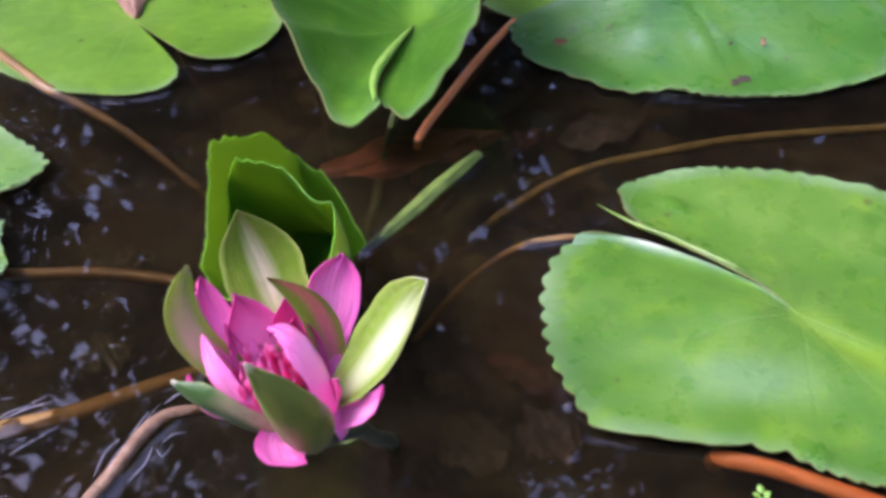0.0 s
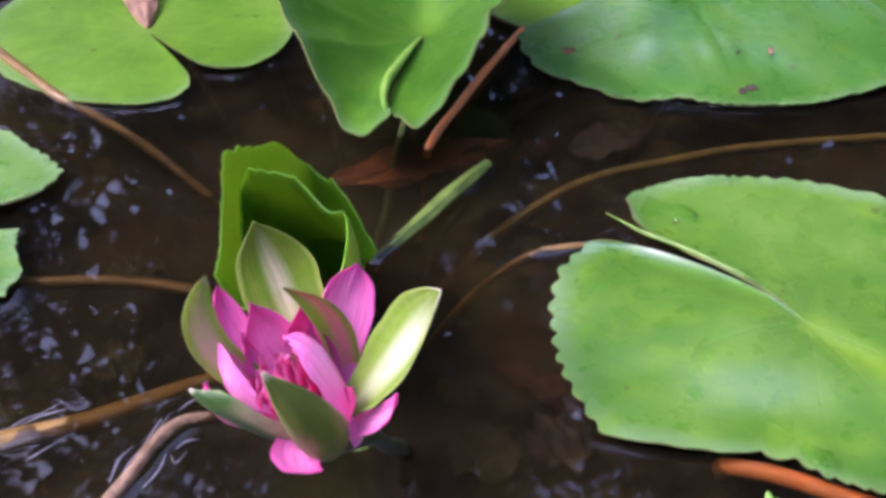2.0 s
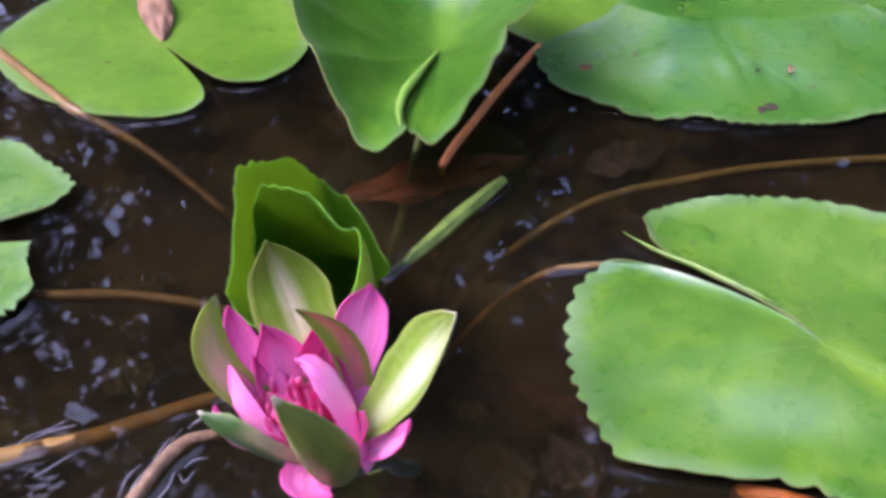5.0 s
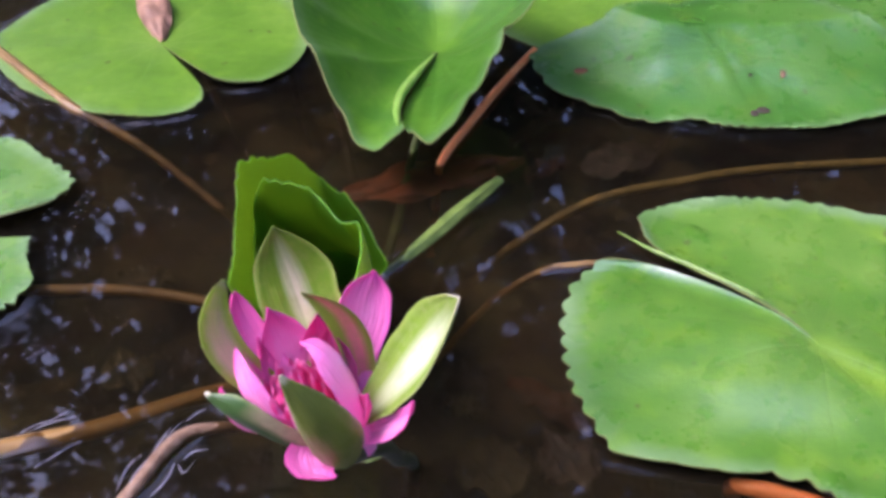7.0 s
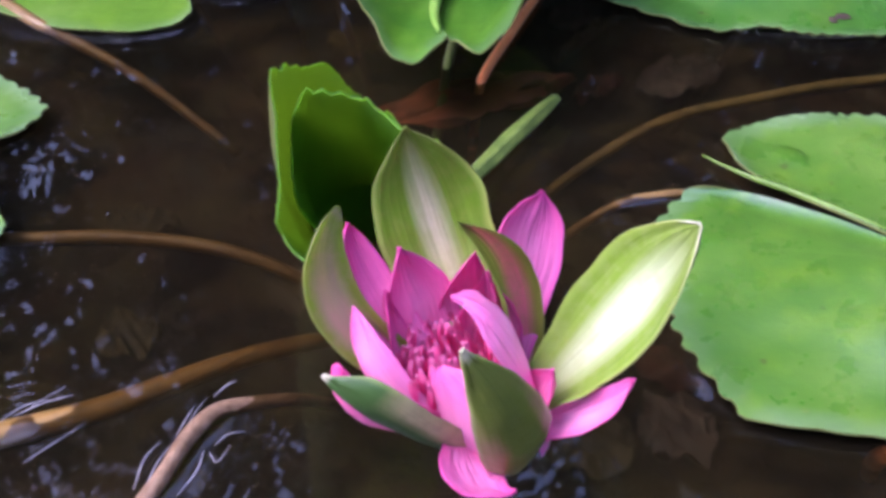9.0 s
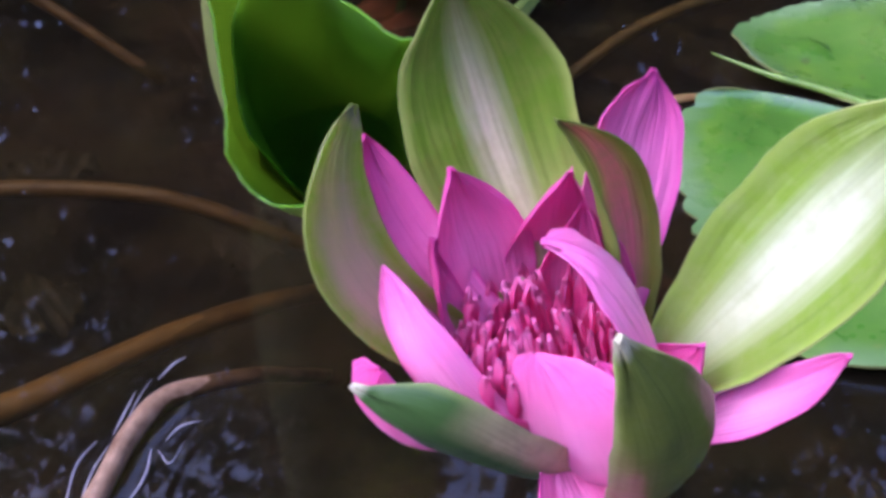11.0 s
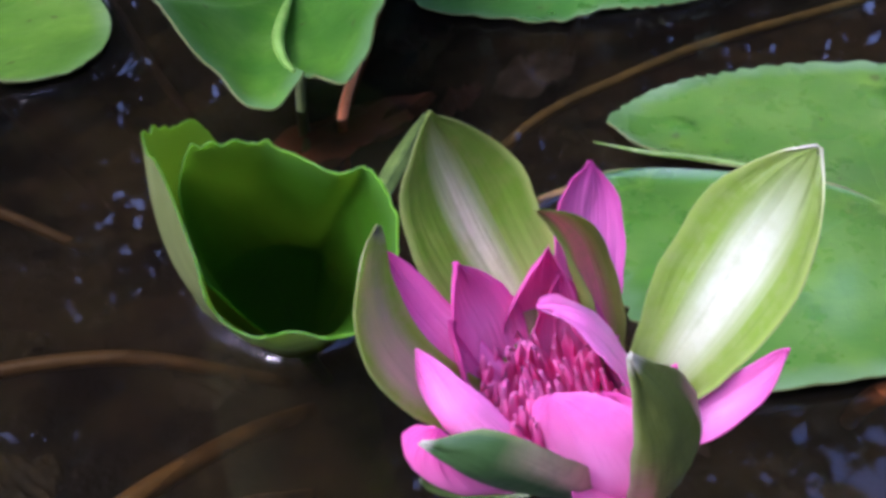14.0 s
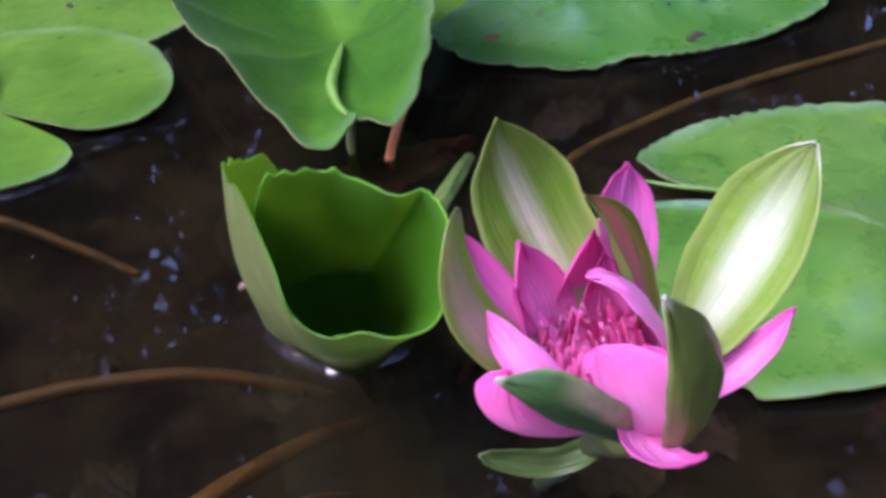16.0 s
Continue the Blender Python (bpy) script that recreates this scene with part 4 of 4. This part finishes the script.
sepal("olive green sepal seen from outside", (-0.0274, 0.1641, 0.1482), 0.0145, (0.89, 0.35, 0.30), 0.0, 0.92, (SEPAL_CREAM, SEPAL_OUT), via=(-0.0193, 0.1646, 0.1316), base=(-0.0162, 0.1739, 0.1069), seed=4, wide=0.32, foot=0.54, point=0.83)
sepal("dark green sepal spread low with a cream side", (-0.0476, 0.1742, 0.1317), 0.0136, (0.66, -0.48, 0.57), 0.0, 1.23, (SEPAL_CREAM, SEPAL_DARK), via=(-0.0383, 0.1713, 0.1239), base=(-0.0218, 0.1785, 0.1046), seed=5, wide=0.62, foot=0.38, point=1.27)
sepal("dim green sepal bent back under the flower", (-0.0368, 0.2215, 0.0645), 0.0074, (0.0, 0.35, 1.0), 0.0, 0.5, (SEPAL_LOW, SEPAL_LOW), via=(-0.0240, 0.2190, 0.0600), base=(-0.0120, 0.2150, 0.0660), inner=(0, -1, 0.4), seed=19, wide=0.55, foot=0.7, point=0.5)
petal("reddened green outer petal bent inwards", (-0.0265, 0.1912, 0.1475), 0.0121, (0.71, 0.67, 0.20), 0.0, 1.45, (SEPAL_RED, SEPAL_THIN), via=(-0.0185, 0.1960, 0.1326), base=(-0.0155, 0.1905, 0.1058), inner=(-0.6, -0.7, 0.4), seed=6, point=0.93, wide=0.46, foot=0.38)
petal("", (-0.0112, 0.2081, 0.1404), 0.0153, (0.90, 0.23, -0.37), 0.0, 0.56, (PETAL, PETAL), via=(-0.0141, 0.2039, 0.1313), base=(-0.0215, 0.1847, 0.1065), seed=7, wide=0.55, point=1.01)
petal("", (-0.0445, 0.1998, 0.1403), 0.0093, (0.74, 0.63, 0.24), 0.0, 0.70, (PETAL_DEEP, PETAL), via=(-0.0403, 0.1949, 0.1293), base=(-0.0218, 0.1838, 0.1055), seed=8, wide=0.48, point=0.71)
petal("", (-0.0357, 0.1951, 0.1389), 0.0151, (0.77, 0.61, 0.18), 0.0, 0.45, (PETAL, PETAL), via=(-0.0335, 0.1954, 0.1278), base=(-0.0281, 0.1874, 0.1071), seed=9, wide=0.47, point=1.35)
petal("", (-0.0237, 0.1937, 0.1388), 0.0183, (0.89, -0.39, 0.22), 0.0, 1.51, (PETAL_DEEP, PETAL), via=(-0.0218, 0.1983, 0.1247), base=(-0.0190, 0.1899, 0.1074), inner=(-0.2, -0.9, 0.3), seed=10, wide=0.48, point=0.97)
petal("", (-0.0215, 0.1945, 0.1335), 0.0125, (0.9, -0.1, -0.1), 0.0015, 0.7, (PETAL_DEEP, PETAL_DEEP), seed=24, base=(-0.0190, 0.1900, 0.1075), inner=(-0.2, -0.9, 0.3), point=1.0)
petal("", (-0.0435, 0.1894, 0.1313), 0.0098, (0.66, -0.35, 0.67), 0.0, 1.12, (PETAL, PETAL_PALE), via=(-0.0402, 0.1811, 0.1237), base=(-0.0242, 0.1795, 0.1074), inner=(0.4, 0.6, 0.3), seed=11, wide=0.61, point=0.77, foot=0.40)
petal("", (-0.0380, 0.1912, 0.1330), 0.0062, (0.5, 0.7, -0.2), 0.002, 0.7, (PETAL_DEEP, PETAL_DEEP), seed=12, base=(-0.0300, 0.1857, 0.108), point=1.3)
petal("pale petal bent in over the stamens", (-0.0274, 0.1881, 0.1342), 0.0165, (0.05, -0.98, 0.18), 0.0, 0.81, (PETAL_DEEP, PETAL_PALE), via=(-0.0195, 0.1882, 0.1304), base=(-0.0099, 0.1815, 0.1057), inner=(-0.9, 0, -0.2), seed=13, wide=0.47, point=0.82, foot=0.57)
petal("pale rounded petal closing the front", (-0.0294, 0.1785, 0.1286), 0.0215, (0.73, -0.62, 0.28), 0.0, 0.91, (PETAL_PALE, PETAL_PALE), via=(-0.0262, 0.1744, 0.1181), base=(-0.0212, 0.1766, 0.1059), seed=14, wide=0.64, point=0.67, foot=0.43)
petal("", (-0.0228, 0.1778, 0.1272), 0.0120, (0.8, -0.5, 0.1), 0.0, 1.0, (PETAL, PETAL), via=(-0.0205, 0.1742, 0.1190), seed=23, wide=0.6, point=0.7, base=(-0.0185, 0.1785, 0.104))
petal("", (0.0, 0.1727, 0.1316), 0.0070, (0.02, -0.93, -0.38), 0.0, 0.89, (PETAL_PALE, PETAL), via=(-0.0035, 0.1768, 0.1190), base=(-0.0195, 0.1833, 0.1059), seed=15, point=0.72)
petal("", (-0.0447, 0.1769, 0.1301), 0.0229, (0.61, -0.63, 0.48), 0.0, 1.12, (PETAL, PETAL), via=(-0.0424, 0.1780, 0.1160), base=(-0.0202, 0.1844, 0.1055), seed=16, wide=0.47, point=0.85)
petal("", (-0.0177, 0.1646, 0.1146), 0.0142, (0.68, 0.58, -0.45), 0.0, 0.38, (PETAL, PETAL), via=(-0.0227, 0.1660, 0.1133), base=(-0.0260, 0.1739, 0.1141), seed=17, wide=0.50, point=0.88, foot=0.57, inner=(0, 0.2, 1))
petal("", (-0.0115, 0.1797, 0.1260), 0.0110, (0.3, -0.8, 0.3), 0.003, 0.7, (PETAL, PETAL), seed=18, point=1.2)

heartwood = random.Random(5)
for ring, count, reach, high in ((0, 14, 0.0020, 0.0206), (1, 26, 0.0050, 0.0216), (2, 40, 0.0082, 0.0208), (3, 54, 0.0114, 0.0192)):
    for k in range(count):
        w = 2 * math.pi * (k + heartwood.random() * 0.6) / count
        way = Vector((math.cos(w), math.sin(w), 0))
        # less room behind the front petals
        way = way * (1 - 0.45 * max(0.0, -way.y) ** 1.5)
        foot = SEAT + Vector((-0.0075, 0.0025, 0.005)) + way * reach * 0.62
        top = SEAT + Vector((-0.0098, 0.0022, 0)) + way * reach * heartwood.uniform(0.75, 1.05) + Vector((0, 0, high + heartwood.uniform(-0.003, 0.002)))
        top += Vector((heartwood.uniform(-1, 1), heartwood.uniform(-1, 1), 0)) * 0.0012
        me = petal_mesh("stamen", top, 0.0014 + 0.0010 * heartwood.random(), (-way.y + heartwood.uniform(-0.4, 0.4), way.x, heartwood.uniform(-0.2, 0.2)), 0.0012, 0.7, (STAMEN, STAMEN), base=foot, inner=-way, curl=(0.0008 + 0.0008 * (3 - ring)) * heartwood.random(), thick=0.0004, foot=0.9, wide=0.45, point=0.7, seed=40 + k + 30 * ring, nu=10, nv=4)
        flower_part("stamen", me)

flower_part("receptacle", tube("receptacle", [(0, 0, -0.004), (-0.001, 0.0003, 0.0), (-0.003, 0.001, 0.006)], (0.0034, 0.0058, 0.0062, 0.0052), [SEPAL_OUT], n=12, sides=16), "green base of the flower")
flower_part("stalk", tube("stalk", [Vector((0, 0, -0.002)), Vector((-0.0180, 0.192, 0.09)) - SEAT, Vector((-0.012, 0.218, 0.062)) - SEAT, Vector((-0.010, 0.240, 0.030)) - SEAT, Vector((-0.006, 0.268, -0.01)) - SEAT, Vector((-0.012, 0.32, -0.12)) - SEAT], (0.0030, 0.0028, 0.0028, 0.0030), [STALK_DARK]), "dark olive green flower stalk")


# ---- drops on the big pad ----
def water_drop(x, y, z, radius, height, stretch=1.0, turn=0.0, group="water drops on the pads"):
    ob = new("water_drop", lens_mesh("water_drop", radius, height * 0.6, DROP))
    ob.matrix_basis = pose(x, y, z, 0, 0, turn) @ Matrix.Diagonal((stretch, 1, 1, 1))
    return tagged(ob, "clear water drop lying on a green lily pad", "water drop", group)


for x, y, r, h, s, turn in ((0.1235, 0.4023, 0.0070, 0.0030, 1.05, 0), (0.1493, 0.2536, 0.0062, 0.0026, 1.2, -20), (0.0780, 0.3500, 0.0042, 0.0014, 1.7, 10), (0.0710, 0.3232, 0.0038, 0.0014, 1.2, 20),
                            (0.1232, 0.3150, 0.0040, 0.0014, 1.4, 0), (0.1529, 0.3241, 0.0026, 0.0012, 1.0, 0), (0.2085, 0.3915, 0.0050, 0.0020, 1.0, 0), (0.1078, 0.2862, 0.0030, 0.0011, 1.3, 0), (0.1720, 0.3520, 0.0024, 0.0010, 1.0, 0), (0.1420, 0.3950, 0.0022, 0.0010, 1.0, 0)):
    water_drop(x, y, lift_right(x, y, 0.6, 180) + 0.0001, r, h, s, turn)
sprinkle = random.Random(12)
for k in range(13):
    a, d = radians(sprinkle.uniform(165, 480)), sprinkle.uniform(0.03, 0.085)
    x, y, r = 0.161 + d * math.cos(a), 0.325 + d * math.sin(a) * 0.8, sprinkle.uniform(0.0009, 0.0018)
    water_drop(x, y, lift_right(x, y, 0.6, 180) + 0.0001, r, r * 0.42, sprinkle.uniform(1.0, 1.5), sprinkle.uniform(-20, 20))


def scrap(x, y, size, turn, mat, label, stretch=1.0):
    """A crumpled bit of plant litter lying on the arched pad."""
    ob = new("plant_scrap", mesh_of("plant_scrap", *scrap_shape(size, stretch, turn), [mat]))
    ob.location = (x, y, lift_far(x, y, 0.5, 0) + 0.0004)
    tagged(ob, label, "plant litter", "litter on the glossy pad")


def scrap_shape(size, stretch, turn):
    verts, n = [], 14
    for ring in (1.0, 0.55):
        for k in range(n):
            w = 2 * math.pi * k / n
            r = size * ring * (1 + 0.5 * noise.noise(Vector((math.cos(w) * 2, math.sin(w) * 2, turn + ring))))
            x, y = r * math.cos(w) * stretch, r * math.sin(w)
            c, s = math.cos(radians(turn)), math.sin(radians(turn))
            verts.append((x * c - y * s, x * s + y * c, 0.0 if ring == 1.0 else size * 0.22 * (1 + 0.6 * noise.noise(Vector((k, turn, 2))))))
    verts.append((0, 0, size * 0.2))
    faces = [(k, (k + 1) % n, n + (k + 1) % n, n + k) for k in range(n)] + [(n + k, n + (k + 1) % n, 2 * n) for k in range(n)]
    return verts, faces


scrap(0.180, 0.512, 0.0032, 20, LITTER_DARK, "dark brown plant scrap stuck on a green pad", 1.3)
scrap(0.1745, 0.5085, 0.0022, 70, LITTER_DARK, "dark brown plant scrap stuck on a green pad", 1.5)
scrap(0.197, 0.543, 0.0016, 75, DRY_LEAF, "thin buff plant scrap stuck on a green pad", 3.6)
scrap(0.178, 0.541, 0.0012, 60, LITTER_DARK, "dark brown plant scrap stuck on a green pad", 1.8)
scrap(0.082, 0.556, 0.0030, 10, DEAD_LEAF, "reddish plant scrap stuck on a green pad", 1.5)


bit = new("floating_scrap", tube("floating_scrap", [(-0.0022, 0.0, 0.0), (-0.0006, 0.0006, 0.0012), (0.0010, 0.0, 0.0008), (0.0022, -0.0008, 0.0)], (0.0009, 0.0015, 0.0013, 0.0007), [STEM_PINK], n=14, sides=8, lumps=0.4, seed=8))
bit.location = (-0.0755, 0.3895, 0.0008)
tagged(bit, "small pale curled scrap floating beside the rolled leaf", "plant litter")


# ---- a loose sprig of green floating by the big pad ----
def floating_sprig(x, y):
    ob = thing("floating_sprig", (x, y, 0.0), "small bright green sprig of leaflets floating on the water", "water plant")
    for k, (a, d, size) in enumerate(((20, 0.0015, 0.0030), (95, 0.0022, 0.0034), (170, 0.0020, 0.0028), (250, 0.0026, 0.0032), (320, 0.0034, 0.0024))):
        rows, uv = [], []
        way = Vector((math.cos(radians(a)), math.sin(radians(a)), 0))
        side = Vector((-way.y, way.x, 0))
        for i in range(9):
            u = i / 8
            half = size * 0.42 * max(0.06, math.sin(math.pi * (0.04 + 0.94 * u)) ** 0.7)
            rows.append([way * (d * 0.3 + size * u) + side * (half * v) + Vector((0, 0, 0.0012 + 0.0009 * u + 0.0005 * (k % 2) - 0.0005 * v * v)) for v in (-1, -0.5, 0, 0.5, 1)])
            uv.append([((v + 1) / 2, u) for v in (-1, -0.5, 0, 0.5, 1)])
        verts, faces, uvs, slots = sheet(rows, 0.0003, uv)
        leaflet = new("leaflet", mesh_of("leaflet", verts, faces, [LIP_PALE, LIP_PALE], uvs, slots))
        leaflet.parent = ob


floating_sprig(0.1264, 0.2374)


# ---- sky glints beside the stalks, modelled as thin pale strands on the water ----
GLINT = plain_skin("sky_glint_pale", (0.26, 0.26, 0.31), (0.50, 0.50, 0.56), 200, rough=0.25, share=0.3)
GLINTS = (
    ((-0.1331, 0.2701), (-0.1403, 0.2625), (-0.1472, 0.2562)),
    ((-0.1600, 0.2698), (-0.1535, 0.2765), (-0.1459, 0.2804)),
    ((-0.1547, 0.2736), (-0.1474, 0.2781), (-0.1386, 0.2820)),
    ((-0.1507, 0.2780), (-0.1443, 0.2825), (-0.1419, 0.2855)),
    ((-0.1134, 0.2463), (-0.1120, 0.2567), (-0.1084, 0.2635)),
    ((-0.1107, 0.2439), (-0.1082, 0.2542), (-0.1054, 0.2617)),
    ((-0.1019, 0.2678), (-0.0992, 0.2749), (-0.0968, 0.2807)),
    ((-0.1045, 0.2650), (-0.1018, 0.2720), (-0.1004, 0.2771)),
    ((-0.1005, 0.2441), (-0.0961, 0.2519), (-0.0952, 0.2598)),
    ((-0.0936, 0.2593), (-0.0905, 0.2551), (-0.0876, 0.2613)),
    ((-0.0920, 0.2620), (-0.0885, 0.2653), (-0.0838, 0.2668)),
    ((-0.0950, 0.2807), (-0.0914, 0.2846), (-0.0885, 0.2870)),
)
for k, line in enumerate(GLINTS):
    root = Vector((*line[0], 0.0))
    radius = 0.00016 + 0.00007 * (k % 3)
    glint = new("sky_glint", tube("sky_glint", [Vector((x, y, 0.0006 + 0.0006 * (j == 1))) - root for j, (x, y) in enumerate(line)], (radius * 0.5, radius, radius * 0.4), [GLINT], n=16, sides=6, lumps=0.5, seed=k))
    glint.location = root
    tagged(glint, "thin pale strand standing in for a sky glint on dark water", "plant litter", "fibres beside the stalks")


# ---- trees round the pond ----
def tree(az, half, low, high, near, far, leaves, seed, leaf=0.085):
    """A tree on the bank whose crown leans out over the pond. az: its way from the lilies, in degrees from ahead to the right; half: half its crown's
    breadth in degrees; low, high: the crown's lower and upper edge in degrees above level; near, far: how far off its leaves hang."""
    rng = np.random.default_rng(seed)
    stand = Vector((math.sin(radians(az)) * (far + 0.6), math.cos(radians(az)) * (far + 0.6), 0.18))
    ob = thing("tree", stand, "broad dark green tree leaning out over the pond", "tree", "trees round the pond")
    e = radians((low + high) / 2)
    mid = Vector((math.sin(radians(az)) * math.cos(e), math.cos(radians(az)) * math.cos(e), math.sin(e))) * ((near + far) / 2)
    top = mid - stand
    t = new("trunk", tube("trunk", [(0, 0, -0.2), (0.04, 0.03, top.z * 0.4), top * 0.55 + Vector((0, 0, top.z * 0.3)), top], (0.20, 0.15, 0.10, 0.05), [BARK], n=16, sides=12, lumps=0.15, seed=seed))
    t.parent = ob
    for k in range(6):
        a = radians(az + half * (k / 2.5 - 1) * 0.8)
        f = radians(low + (high - low) * (0.3 + 0.45 * ((k * 5) % 6) / 5))
        end = Vector((math.sin(a) * math.cos(f), math.cos(a) * math.cos(f), math.sin(f))) * (near * 0.6 + far * 0.4) - stand
        start = top * (0.5 + 0.07 * k) + Vector((0, 0, top.z * 0.2))
        limb = new("limb", tube("limb", [start, start.lerp(end, 0.5) + Vector((0, 0, 0.15)), end], (0.06, 0.035, 0.012), [BARK], n=10, sides=7, lumps=0.1, seed=k))
        limb.parent = ob
    # twigs first, then the leaves round each twig
    twigs = leaves // 24
    u = rng.uniform(-1, 1, twigs)
    edge = 1 - 0.35 * np.abs(u) ** 3
    v = low + (high - low) * edge * rng.uniform(0, 1, twigs) ** 1.2
    d = rng.uniform(near, far, twigs)
    of = rng.integers(0, twigs, leaves)
    a = np.radians(az + half * u[of] + rng.normal(0, 2.3, leaves) / np.cos(np.radians(v[of])))
    f = np.radians(v[of] + rng.normal(0, 1.9, leaves))
    r = d[of] + rng.normal(0, 0.15, leaves)
    home = np.stack([np.sin(a) * np.cos(f), np.cos(a) * np.cos(f), np.sin(f)], 1) * r[:, None]
    home = home[home[:, 2] > 0.35]
    leaves = len(home)
    home = home - np.array(stand)
    ax = rng.normal(size=(leaves, 3))
    ax /= np.linalg.norm(ax, axis=1, keepdims=True)
    bx = np.cross(ax, rng.normal(size=(leaves, 3)))
    bx /= np.linalg.norm(bx, axis=1, keepdims=True)
    nx = np.cross(ax, bx)
    size = leaf * rng.uniform(0.7, 1.3, (leaves, 1))
    v = np.stack([home - ax * size, home + bx * size * 0.55 + nx * size * 0.1, home + ax * size, home - bx * size * 0.55 + nx * size * 0.1], 1).reshape(-1, 3)
    idx = np.arange(leaves)[:, None] * 4
    faces = np.concatenate([idx + np.array([0, 1, 2]), idx + np.array([0, 2, 3])], 0)
    me = bpy.data.meshes.new("crown")
    me.from_pydata(v.tolist(), [], faces.tolist())
    me.materials.append(CROWN)
    c = new("crown", me)
    c.parent = ob
    c["kind"] = "stuff"


tree(0, 14, 6, 55, 3.4, 5.2, 12000, 1, leaf=0.062)
tree(17, 9, 6, 53, 3.4, 5.2, 5600, 9, leaf=0.062)
tree(-29, 15, 6, 57, 3.4, 5.2, 6700, 2, leaf=0.062)
tree(-60, 17, 6, 52, 3.4, 5.2, 9000, 8, leaf=0.065)
tree(37, 10, 6, 53, 3.4, 5.2, 6800, 3, leaf=0.062)
tree(26, 8, 6, 57, 3.4, 5.2, 4300, 12, leaf=0.062)
tree(-14, 6, 6, 57, 3.4, 5.2, 3300, 11, leaf=0.062)
tree(56, 12, 6, 38, 3.4, 5.2, 5200, 10, leaf=0.062)
tree(75, 28, 6, 50, 3.4, 5.2, 10000, 4)
tree(130, 28, 6, 42, 3.4, 5.2, 9000, 5)
tree(185, 28, 6, 38, 3.4, 5.2, 9000, 6)
tree(238, 22, 6, 40, 3.4, 5.2, 8000, 7)
